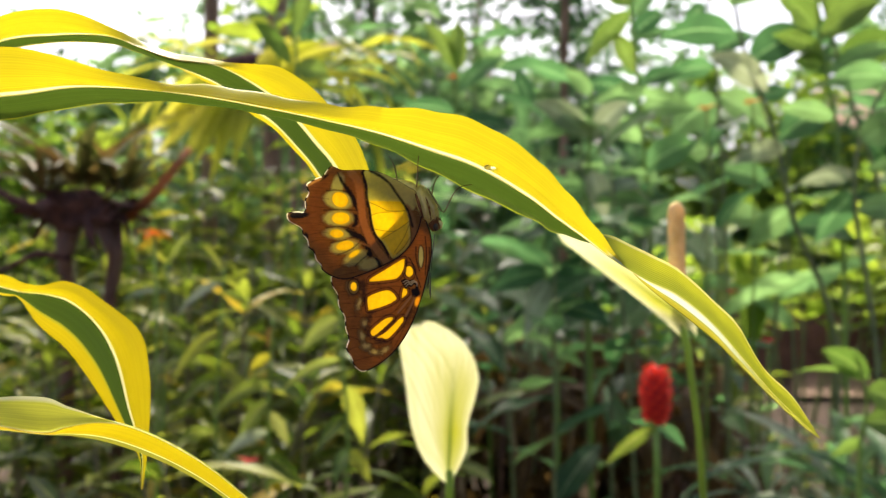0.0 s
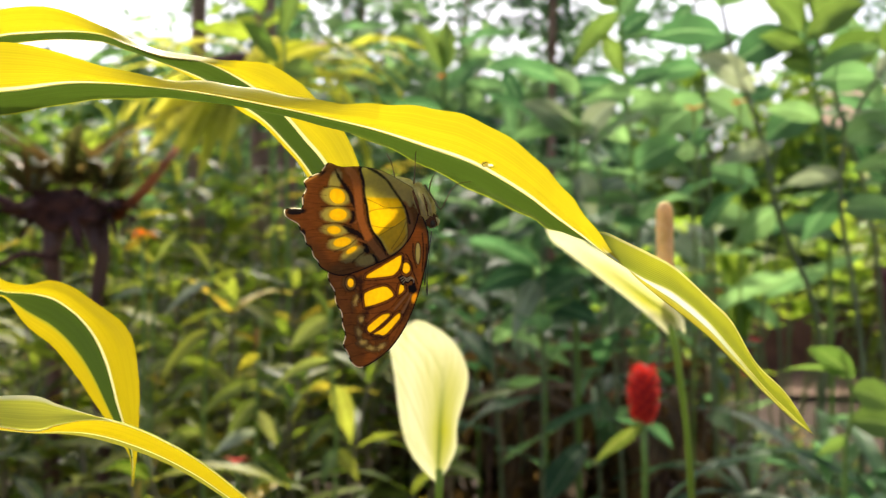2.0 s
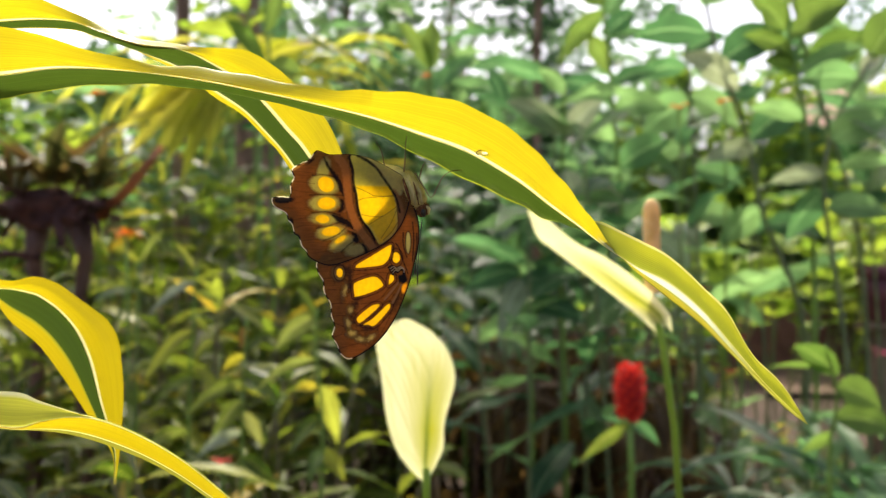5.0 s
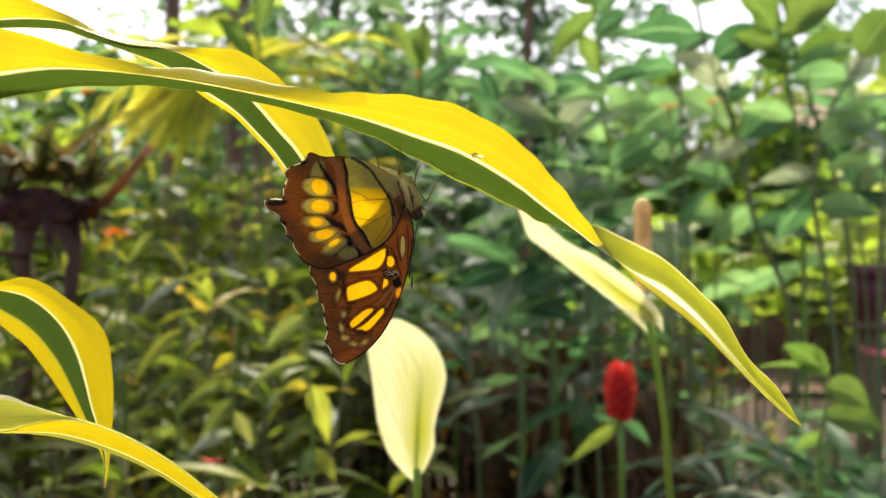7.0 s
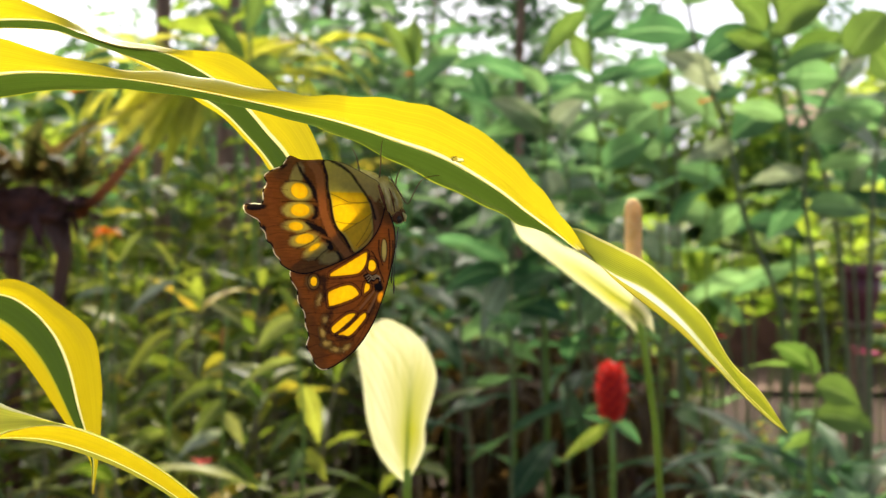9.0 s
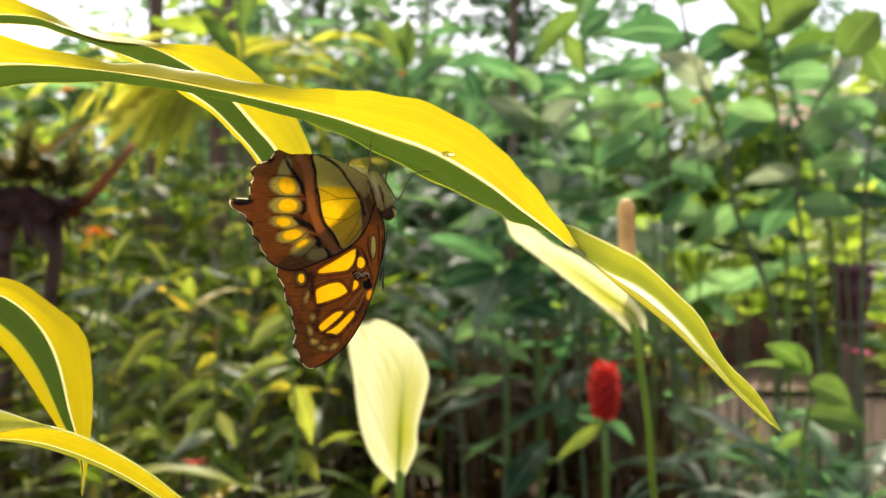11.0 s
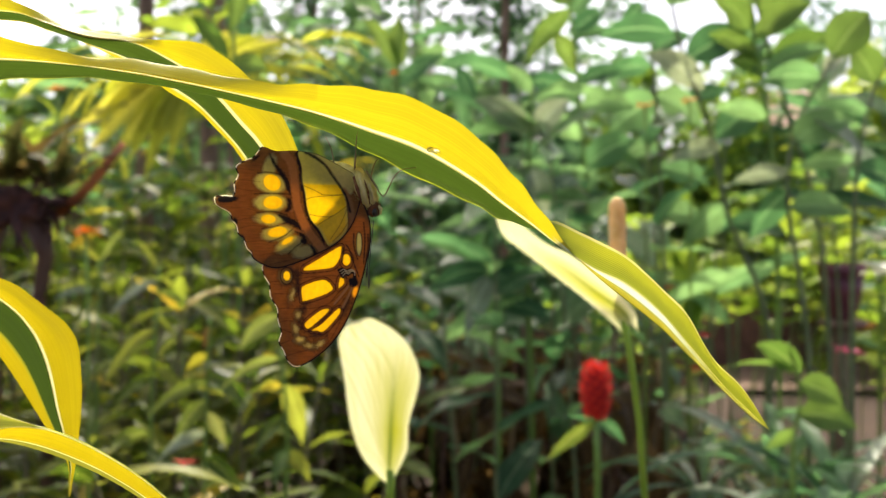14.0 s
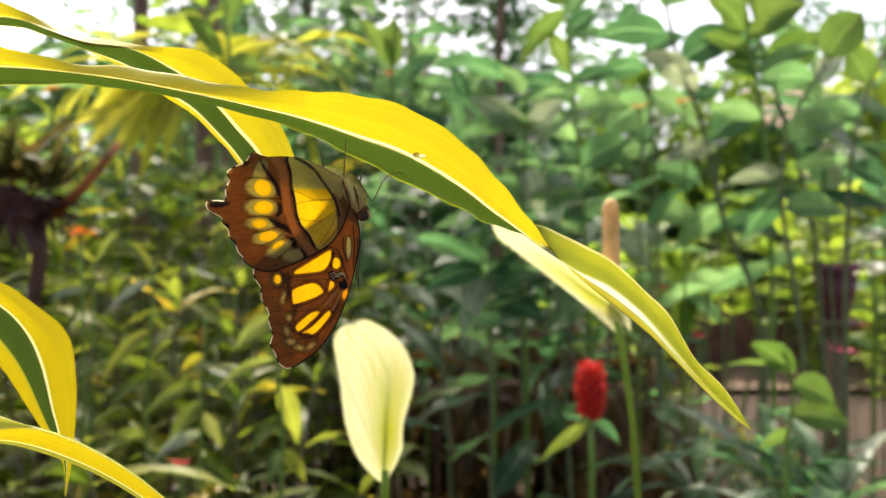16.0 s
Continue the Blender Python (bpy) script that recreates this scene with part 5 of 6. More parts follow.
cane(((0.615, 1.5, 1.142), (0.626, 1.5, 1.104), (0.636, 1.5, 1.057), (0.630, 1.5, 1.001), (0.624, 1.5, 0.888)), 0.005, "young shoot with oval bright green leaves",
     (((0.639, 1.5, 1.091), (0.562, 1.5, 1.140), 0.043, M_SHOOT, 0.2),
      ((0.626, 1.5, 1.099), (0.517, 1.5, 1.102), 0.015, M_SHOOT, 0.8),
      ((0.634, 1.5, 1.072), (0.709, 1.5, 1.037), 0.053, M_SHOOT, 0.2),
      ((0.632, 1.5, 1.020), (0.735, 1.5, 0.997), 0.056, M_SHOOT, 0.3),
      ((0.630, 1.5, 0.992), (0.578, 1.5, 0.963), 0.028, M_SHOOT, 0.3)), M_STEM)

cane(((0.399, 2.4, 2.006), (0.408, 2.4, 1.872), (0.423, 2.4, 1.722), (0.444, 2.4, 1.467), (0.462, 2.4, 1.181), (0.474, 2.4, 0.912)), 0.008, "cane with light green leaves against the sky",
     (((0.402, 2.4, 1.931), (0.276, 2.4, 1.784), 0.060, M_SHOOT, 0.3),
      ((0.408, 2.4, 1.869), (0.492, 2.4, 1.929), 0.063, M_BROAD, 0.2),
      ((0.414, 2.4, 1.770), (0.354, 2.4, 1.875), 0.054, M_SHOOT, 0.3),
      ((0.408, 2.4, 1.857), (0.549, 2.4, 1.863), 0.039, M_BROAD, 0.4),
      ((0.423, 2.4, 1.736), (0.549, 2.4, 1.770), 0.051, M_BROAD, 0.3),
      ((0.402, 2.4, 1.946), (0.333, 2.4, 2.003), 0.066, M_SHOOT, 0.2),
      ((0.423, 2.4, 1.714), (0.264, 2.4, 1.736), 0.060, M_BROAD, 0.4),
      ((0.429, 2.4, 1.676), (0.576, 2.4, 1.667), 0.078, M_BROAD, 0.2),
      ((0.435, 2.4, 1.587), (0.301, 2.4, 1.654), 0.060, M_BROAD, 0.4),
      ((0.441, 2.4, 1.512), (0.579, 2.4, 1.587), 0.090, M_BROAD, 0.2),
      ((0.450, 2.4, 1.421), (0.324, 2.4, 1.467), 0.069, M_PALE, 0.3),
      ((0.405, 2.4, 1.917), (0.474, 2.4, 1.992), 0.054, M_BROAD, 0.3)), M_STEM)
cane(((0.619, 2.5, 2.052), (0.644, 2.5, 1.864), (0.658, 2.5, 1.677), (0.669, 2.5, 1.473), (0.681, 2.5, 1.114), (0.684, 2.5, 0.895)), 0.008, "cane with emerald leaves against the sky",
     (((0.644, 2.5, 1.841), (0.762, 2.5, 1.889), 0.056, M_BROAD, 0.3),
      ((0.625, 2.5, 1.973), (0.556, 2.5, 1.908), 0.053, M_BROAD, 0.2),
      ((0.634, 2.5, 1.911), (0.541, 2.5, 1.877), 0.041, M_BROAD, 0.4),
      ((0.647, 2.5, 1.802), (0.509, 2.5, 1.773), 0.062, M_BROAD, 0.3),
      ((0.656, 2.5, 1.708), (0.525, 2.5, 1.614), 0.117, M_BROAD, 0.2),
      ((0.656, 2.5, 1.723), (0.791, 2.5, 1.630), 0.094, M_BROAD, 0.2),
      ((0.663, 2.5, 1.583), (0.509, 2.5, 1.536), 0.062, M_BROAD, 0.4),
      ((0.622, 2.5, 1.989), (0.712, 2.5, 2.028), 0.062, M_BROAD, 0.2),
      ((0.666, 2.5, 1.520), (0.806, 2.5, 1.473), 0.086, M_BROAD, 0.3),
      ((0.672, 2.5, 1.395), (0.791, 2.5, 1.372), 0.078, M_BROAD, 0.3)), M_CANE)
cane(((0.790, 2.15, 1.946), (0.798, 2.15, 1.812), (0.822, 2.15, 1.691), (0.844, 2.15, 1.543), (0.855, 2.15, 1.328), (0.860, 2.15, 1.086), (0.863, 2.15, 0.925)), 0.008, "cane with large fresh green leaves",
     (((0.795, 2.15, 1.819), (0.723, 2.15, 1.890), 0.067, M_SHOOT, 0.2),
      ((0.801, 2.15, 1.796), (0.946, 2.15, 1.885), 0.070, M_SHOOT, 0.2),
      ((0.806, 2.15, 1.764), (0.688, 2.15, 1.809), 0.048, M_SHOOT, 0.3),
      ((0.812, 2.15, 1.737), (0.734, 2.15, 1.745), 0.046, M_SHOOT, 0.4),
      ((0.817, 2.15, 1.718), (0.994, 2.15, 1.777), 0.048, M_BROAD, 0.3),
      ((0.828, 2.15, 1.691), (0.946, 2.15, 1.696), 0.059, M_BROAD, 0.3),
      ((0.839, 2.15, 1.610), (0.701, 2.15, 1.632), 0.051, M_BROAD, 0.3),
      ((0.849, 2.15, 1.483), (0.769, 2.15, 1.460), 0.048, M_PALE, 0.3)), M_STEM)
cane(((1.070, 2, 1.776), (1.020, 2, 1.664), (0.983, 2, 1.526), (0.970, 2, 1.351), (0.965, 2, 1.151), (0.965, 2, 0.976)), 0.008, "cane with broad mid-green leaves",
     (((1.020, 2, 1.664), (0.965, 2, 1.749), 0.080, M_SHOOT, 0.1),
      ((0.985, 2, 1.539), (0.877, 2, 1.584), 0.065, M_BROAD, 0.2),
      ((1.008, 2, 1.595), (0.885, 2, 1.619), 0.037, M_BROAD, 0.4),
      ((0.970, 2, 1.495), (0.838, 2, 1.474), 0.045, M_BROAD, 0.3),
      ((1.025, 2, 1.564), (0.887, 2, 1.504), 0.028, M_PALE, 0.5),
      ((0.978, 2, 1.476), (1.070, 2, 1.439), 0.062, M_BROAD, 0.3)), M_CANE)

cane(((0.877, 2.9, 1.411), (0.874, 2.9, 1.229), (0.870, 2.9, 1.012), (0.866, 2.9, 0.649)), 0.007, "cane with upright lime green blades",
     (((0.866, 2.9, 0.939), (0.812, 2.9, 1.338), 0.043, M_BRIGHT, 0.2),
      ((0.870, 2.9, 0.939), (0.884, 2.9, 1.374), 0.047, M_BRIGHT, 0.3),
      ((0.874, 2.9, 0.976), (0.943, 2.9, 1.302), 0.043, M_BRIGHT, 0.2),
      ((0.877, 2.9, 1.157), (1.055, 2.9, 1.273), 0.065, M_BRIGHT, 0.2),
      ((0.874, 2.9, 1.229), (0.754, 2.9, 1.302), 0.054, M_BRIGHT, 0.3),
      ((0.874, 2.9, 1.302), (0.990, 2.9, 1.411), 0.054, M_BRIGHT, 0.3),
      ((0.877, 2.9, 1.374), (0.826, 2.9, 1.501), 0.054, M_BRIGHT, 0.2)), M_STEM)

cane(((-0.226, 1.5, 1.202), (-0.227, 1.5, 1.133), (-0.219, 1.5, 1.050), (-0.216, 1.5, 0.954), (-0.219, 1.5, 0.817)), 0.005, "upright shoot with broad light green and yellow leaves",
     (((-0.229, 1.5, 1.187), (-0.286, 1.45, 1.138), 0.031, M_LIGHT, 0.2),
      ((-0.227, 1.5, 1.119), (-0.307, 1.4, 1.079), 0.018, M_LIGHT, 0.3),
      ((-0.226, 1.5, 1.071), (-0.254, 1.45, 1.071), 0.020, M_YOUNGYELLOW, 0.3),
      ((-0.219, 1.5, 1.075), (-0.197, 1.55, 0.965), 0.037, M_GREEN, 0.2),
      ((-0.226, 1.5, 1.154), (-0.175, 1.6, 1.122), 0.020, M_GREEN, 0.3),
      ((-0.218, 1.5, 0.968), (-0.232, 1.45, 0.922), 0.024, M_SHOOT, 0.2),
      ((-0.216, 1.5, 0.968), (-0.178, 1.5, 0.913), 0.027, M_GREEN, 0.2),
      ((-0.219, 1.5, 1.023), (-0.256, 1.4, 0.977), 0.023, M_GREEN, 0.3),
      ((-0.226, 1.5, 1.188), (-0.269, 1.55, 1.234), 0.016, M_GREEN, 0.3)), M_STEM, "shrub_shoot", "shoots of the shrub bed")
cane(((-0.366, 1.6, 1.180), (-0.369, 1.6, 1.092), (-0.373, 1.6, 1.004), (-0.375, 1.6, 0.858), (-0.376, 1.6, 0.748)), 0.005, "arching shoot with pale and yellow-edged leaves",
     (((-0.370, 1.6, 1.066), (-0.447, 1.5, 1.020), 0.023, M_LIGHT, 0.2),
      ((-0.372, 1.6, 1.034), (-0.418, 1.55, 0.960), 0.029, M_LIGHT, 0.2),
      ((-0.369, 1.6, 1.114), (-0.408, 1.6, 1.085), 0.020, M_YOUNGYELLOW, 0.3),
      ((-0.367, 1.6, 1.166), (-0.375, 1.6, 1.122), 0.014, M_DRY, 0.2),
      ((-0.372, 1.6, 1.078), (-0.281, 1.5, 1.030), 0.022, M_GREEN, 0.3),
      ((-0.373, 1.6, 0.975), (-0.425, 1.5, 0.954), 0.026, M_PALE, 0.3),
      ((-0.375, 1.6, 0.931), (-0.298, 1.55, 0.882), 0.030, M_GREEN, 0.3),
      ((-0.369, 1.6, 1.122), (-0.324, 1.65, 1.146), 0.018, M_GREEN, 0.3),
      ((-0.372, 1.6, 1.012), (-0.336, 1.6, 0.946), 0.024, M_LIGHT, 0.2)), M_STEM, "shrub_shoot", "shoots of the shrub bed")
cane(((-0.482, 1.7, 1.266), (-0.488, 1.7, 1.173), (-0.495, 1.7, 1.064), (-0.498, 1.7, 0.908), (-0.499, 1.7, 0.713)), 0.005, "shoot with narrow pale lit leaves",
     (((-0.485, 1.7, 1.240), (-0.542, 1.6, 1.180), 0.017, M_PALE, 0.3),
      ((-0.488, 1.7, 1.173), (-0.451, 1.7, 1.132), 0.013, M_GREEN, 0.3),
      ((-0.488, 1.7, 1.150), (-0.551, 1.6, 1.060), 0.025, M_GREEN, 0.3),
      ((-0.490, 1.7, 1.142), (-0.521, 1.65, 1.116), 0.011, M_DRY, 0.4),
      ((-0.495, 1.7, 1.064), (-0.534, 1.6, 1.019), 0.023, M_GREEN, 0.3),
      ((-0.493, 1.7, 1.079), (-0.415, 1.65, 1.025), 0.021, M_GREEN, 0.3),
      ((-0.498, 1.7, 0.947), (-0.523, 1.55, 0.957), 0.042, M_LIGHT, 0.2),
      ((-0.485, 1.7, 1.220), (-0.428, 1.7, 1.189), 0.016, M_LIGHT, 0.3),
      ((-0.484, 1.7, 1.259), (-0.544, 1.75, 1.314), 0.014, M_GREEN, 0.3)), M_STEM, "shrub_shoot", "shoots of the shrub bed")
cane(((-0.607, 1.75, 1.281), (-0.612, 1.75, 1.169), (-0.617, 1.75, 1.041), (-0.617, 1.75, 0.696)), 0.005, "shoot with slender green leaves",
     (((-0.607, 1.75, 1.243), (-0.641, 1.7, 1.145), 0.016, M_GREEN, 0.2),
      ((-0.610, 1.75, 1.217), (-0.657, 1.65, 1.207), 0.015, M_PALE, 0.4),
      ((-0.612, 1.75, 1.169), (-0.552, 1.75, 1.137), 0.016, M_GREEN, 0.3),
      ((-0.612, 1.75, 1.185), (-0.692, 1.8, 1.240), 0.015, M_LIGHT, 0.3),
      ((-0.613, 1.75, 1.121), (-0.537, 1.7, 1.064), 0.022, M_GREEN, 0.2),
      ((-0.615, 1.75, 1.089), (-0.627, 1.65, 1.025), 0.022, M_GREEN, 0.3),
      ((-0.607, 1.75, 1.273), (-0.560, 1.75, 1.338), 0.015, M_LIGHT, 0.2),
      ((-0.607, 1.75, 1.273), (-0.657, 1.75, 1.306), 0.014, M_GREEN, 0.3)), M_STEM, "shrub_shoot", "shoots of the shrub bed")

# ---- low plants in front of the thicket ----
for place_, size in (((0.60, 1.9, 0.79), 0.6), ((0.72, 1.8, 0.84), 0.75), ((0.78, 1.65, 0.83), 0.75), ((0.66, 1.6, 0.80), 0.6)):
    clump(*place_, 12, STRAP + STRAP + STRAP_SHEEN, size * 0.9, "clump of arching strap-shaped green leaves", group="strap-leaved clumps")
for i in range(22):
    y = rng.uniform(2.6, 3.8)
    x = y * (rng.uniform(0.0, 0.27) if i % 4 == 0 else rng.uniform(0.24, 0.5))
    h = EYE + y * rng.uniform(-0.10, -0.02)
    if x / y > 0.27:
        h = EYE - y * rng.uniform(0.17, 0.24)
    ginger((x, y, h), (rng.uniform(-0.1, 0.1), 0), 4, 0.7, 0.6, rng.choice((M_REDSTEM, M_DARKSTEM, M_STEM)), WIDE, 0.008)
for i in range(10):
    y = rng.uniform(3.4, 5.0)
    if i % 2 == 0:
        y += 1.4
    bush(y * (rng.uniform(0.2, 0.27) if i % 2 else rng.uniform(0.56, 0.60)), y, rng.uniform(0.6, 1.0), 6, 7, 0.3, 1.0)
for i in range(6):
    y = rng.uniform(3.4, 5.0)
    bush(y * rng.uniform(0.27, 0.43), y, EYE - 0.2 * y - 0.05, 4, 10, 0.35, 0.9, 0.1)

# ---- red cone flower ----
def cone_flower(where, size):
    c = thing("cone_flower", "red cone-shaped ginger flower with overlapping bracts", "flower", where)
    part("core", ball(1, (0.019 * size, 0.019 * size, 0.046 * size), (0, 0, 0)), M_DEEPRED, c)
    for k in range(76):
        z = (-0.044 + 0.088 * k / 76) * size
        r = 0.0205 * size * math.sqrt(max(0.05, 1 - (z / (0.052 * size)) ** 2))
        w = k * 2.4
        place(part("bract", BRACT, M_RED, c), (r * math.cos(w), r * math.sin(w), z - 0.006 * size), (math.cos(w) * 1.5, math.sin(w) * 1.5, 1), 0, 0.8 * size)
    part("stem", tube([(0, 0, -0.04), (0.003, 0, -0.12), (0.0, 0, -0.5), (0, 0.0, -where[2])], 0.0048, 8), M_STEM, c)
    return c


BRACT = blade_mesh(0.018, 0.018, -0.9, 0.2, 4, 4, 0.5)
BRACT.materials.append(M_RED)
cone = cone_flower((0.284, 1.45, 1.073), 1.02)
long_leaf((0.286, 1.45, 1.020), (0.199, 1.42, 0.965), 0.026, cone, M_LIGHT, 0.015, 0.3)
long_leaf((0.285, 1.45, 1.018), (0.343, 1.5, 0.973), 0.024, cone, M_BROAD, 0.02, 0.5)
long_leaf((0.282, 1.45, 1.025), (0.245, 1.5, 1.024), 0.018, cone, M_BROAD, 0.0, 0.8)


def bloom(where, size, material, label, petals=7):
    """A small ragged flower head on a thin stem."""
    f = thing("flower", label, "flower", where)
    me = blade_mesh(0.03, 0.014, 0.8, 0.2, 4, 4, 0.5)
    me.materials.append(material)
    for k in range(petals):
        w = k * 2.4
        place(part("petal", me, material, f), (0, 0, 0), (math.cos(w), math.sin(w), rng.uniform(0.2, 1.2)), 0, size)
    part("stem", tube([(0, 0, 0.002), (0.004, 0, -0.1), (0, 0.02, -where[2])], 0.003, 6), M_STEM, f)


for where, size, mat, label in (((0.501, 2, 1.611), 0.9, M_ORANGE, "orange-red ginger flower among leaves"), ((0.661, 2.2, 1.659), 0.9, M_ORANGE, "faded orange flower among leaves"),
                                ((0.717, 2.6, 1.180), 1.2, M_RED, "small red flower in the thicket"), ((0.822, 2.6, 1.042), 1.0, M_RED, "small red flower in the thicket"),
                                ((-0.79, 2, 1.645), 0.9, M_ORANGE, "orange-red flower tip above the stump"), ((-0.545, 1.5, 1.324), 1.1, M_ORANGE, "orange flower in the shrub bed"), ((-0.435, 1.7, 0.897), 0.9, M_RED, "small crimson flower in the shrub bed"),
                                ((1.724, 3.6, 0.879), 2.4, M_PINK, "pink-red flower beside a pot"), ((1.334, 2.6, 1.318), 3.2, M_WHITE, "large white flower head on a thin stem"), ((1.342, 2.6, 1.220), 3.0, M_WHITE, "large white flower head on a thin stem"),
                                ((-0.080, 2.9, 1.855), 0.8, M_ORANGE, "orange flower tip among green leaves"), ((0.737, 2.4, 0.972), 0.9, M_RED, "small red flower in the thicket"), ((2.076, 4.2, 0.909), 3.0, M_ORANGE, "orange flower beside a pot")):
    bloom(where, size, mat, label)

# ---- stump with bromeliad ----
SX, SY, SZ = (-0.877, 2, 1.383)
stump = thing("stump", "dark fibrous root stump on two legs with thin side branches", "stump", (SX, SY, 0))
bm = ball(1, (0.075, 0.06, 0.046), (0, 0, SZ), 48, 30)
for v in bm.verts:
    d = v.co - Vector((0, 0, SZ))
    v.co += d * (0.8 * noise.noise(v.co * 11) + 0.5 * noise.noise(v.co * 28))
part("root_mass", bm, M_ROOT, stump)
for k in range(46):
    w = rng.uniform(0, 6.283)
    place(part("dead_leaf", HUSK[k % 2], M_ROOT, stump), (0.07 * math.cos(w), 0.06 * math.sin(w), SZ + rng.uniform(-0.02, 0.05)), (math.cos(w), math.sin(w), rng.uniform(-0.9, 0.7)), rng.uniform(-0.8, 0.8), rng.uniform(0.6, 1.1))
for dx in (-0.045, 0.045):
    part("leg", tube([(dx, 0, SZ - 0.02), (dx * 1.3, 0.01, SZ - 0.10), (dx * 0.9, 0.0, SZ - 0.25), (dx * 1.5, 0.02, SZ - 0.7), (dx * 1.2, 0, -0.05)], [0.030, 0.017, 0.014, 0.018, 0.03], 10), M_REDSTEM, stump)
part("branch", tube([(0.09, 0, SZ - 0.01), (0.16, -0.01, SZ + 0.05), (0.235, -0.01, SZ + 0.145)], [0.011, 0.012, 0.007], 8), M_ORSTEM, stump, "reddish broken side branch")
part("branch", tube([(-0.1, 0, SZ + 0.0), (-0.18, 0, SZ + 0.035), (-0.28, 0.02, SZ + 0.09)], [0.014, 0.010, 0.007], 8), M_ROOT, stump)
part("branch", tube([(-0.04, 0, SZ - 0.10), (-0.12, 0, SZ - 0.09), (-0.2, 0.0, SZ - 0.13), (-0.3, 0, SZ - 0.1)], [0.010, 0.008, 0.006, 0.004], 8), M_ROOT, stump)
for dx, dz, s, n in ((-0.02, 0.06, 1.0, 26), (0.08, 0.05, 0.75, 16), (-0.10, 0.05, 0.75, 16)):
    clump(SX + dx, SY, SZ + dz, n, ROSETTE, s, "bromeliad rosette with olive leaves on a stump", "plant", "bromeliad", (0.3, 1.8), "bromeliads on the stump")

# ---- trunks and hanging fern ----
for px, tall, r in (((-1.270, 4.2, 2.300), 5.5, 0.036), ((-1.029, 4.5, 2.372), 5.5, 0.055), ((-1.20, 6, 2.729), 6.5, 0.06)):
    t = thing("slim_tree", "slim brown tree with rough bark", "tree", (px[0], px[1], 0), "slim trunks")
    part("trunk", tube([(0.05, 0, -0.1), (0, 0, tall * 0.3), (0.02, 0.05, tall * 0.6), (0.1, 0, tall)], [r * 1.3, r, r * 0.9, r * 0.5], 12), M_BARK, t)
    for k in range(4):
        w = k * 1.7
        part("limb", tube(bend((0, 0, tall * (0.6 + 0.1 * k)), (0.3 * math.cos(w), 0.3 * math.sin(w), tall * (0.65 + 0.1 * k)), (0.9 * math.cos(w), 0.9 * math.sin(w), tall * (0.75 + 0.08 * k)), 5), [r * 0.5, r * 0.4, r * 0.3, r * 0.2, r * 0.1], 6), M_BARK, t)
t = thing("slim_tree", "slim brown tree with rough bark and an unseen crown added for shade", "tree", (0.52, 5.6, 0), "slim trunks")
part("trunk", tube([(0.05, 0, -0.1), (0, 0, 1.6), (0.02, 0.05, 3.3), (0.1, 0, 5.2)], [0.04, 0.026, 0.022, 0.012], 12), M_BARK, t)
# Crown added out of view, set off the trunk to shade the thicket below.
crown("crown", (-0.30, 0, 4.75), (1.2, 1.2, 0.7), 1900, 0.2, t, M_FAR, 92, 40)
fx, fy, fz = (-0.720, 3, 1.921)
fern = thing("hanging_fern", "yellow-green fern with long drooping fronds", "fern", (fx, fy, fz))
for k in range(46):
    x0 = rng.uniform(-0.26, 0.34)
    w = math.pi + rng.uniform(-1.3, 1.0) if x0 < 0.1 else rng.uniform(-1.2, 1.2)
    place(part("frond", rng.choice(FROND), M_STAG, fern), (x0, rng.uniform(-0.08, 0.12), rng.uniform(-0.04, 0.06)), (math.cos(w) * 0.8, math.sin(w) * 0.5, rng.uniform(-0.7, 0.7)), rng.uniform(-0.5, 0.5), rng.uniform(0.6, 1.05))
for b0, t0 in (((-0.796, 2.9, 1.846), (-1.031, 2.8, 1.561)), ((-0.787, 2.9, 1.837), (-0.952, 2.8, 1.526)), ((-0.768, 2.9, 1.827), (-0.899, 2.8, 1.547)), ((-0.759, 2.9, 1.827), (-0.847, 2.8, 1.486)), ((-0.805, 2.9, 1.855), (-1.083, 2.8, 1.626)), ((-0.732, 2.9, 1.827), (-0.768, 2.8, 1.547)), ((-0.750, 2.9, 1.827), (-0.816, 2.8, 1.573)),
               ((-0.823, 2.9, 1.864), (-0.996, 2.8, 1.661)), ((-0.723, 2.9, 1.846), (-0.392, 2.8, 1.932)), ((-0.714, 2.9, 1.855), (-0.322, 2.8, 1.879)), ((-0.714, 2.9, 1.846), (-0.339, 2.8, 1.827)), ((-0.723, 2.9, 1.864), (-0.462, 2.8, 1.949)), ((-0.705, 2.9, 1.827), (-0.427, 2.8, 1.792)), ((-0.732, 2.9, 1.873), (-0.549, 2.8, 1.963))):
    long_leaf(b0, t0, 0.05, fern, M_STAG, 0.05, 0.3, "frond")
part("rootball", ball(1, (0.16, 0.08, 0.04)), M_ROOT, fern)
part("hanger", tube([(0, 0, 0.02), (0.0, 0.7, 0.2), (0.02, 1.45, 0.4)], 0.012, 6), M_BARK, fern)
for i in range(9):
    y = rng.uniform(3.5, 3.9)
    bush(y * (-0.46 + 0.045 * i), y, EYE + y * rng.uniform(0.12, 0.18), 6, 10, 0.3, 1.3, 0.35, NARROW if i % 3 else SUNNY, "tall shrub with olive green leaves behind the bed")
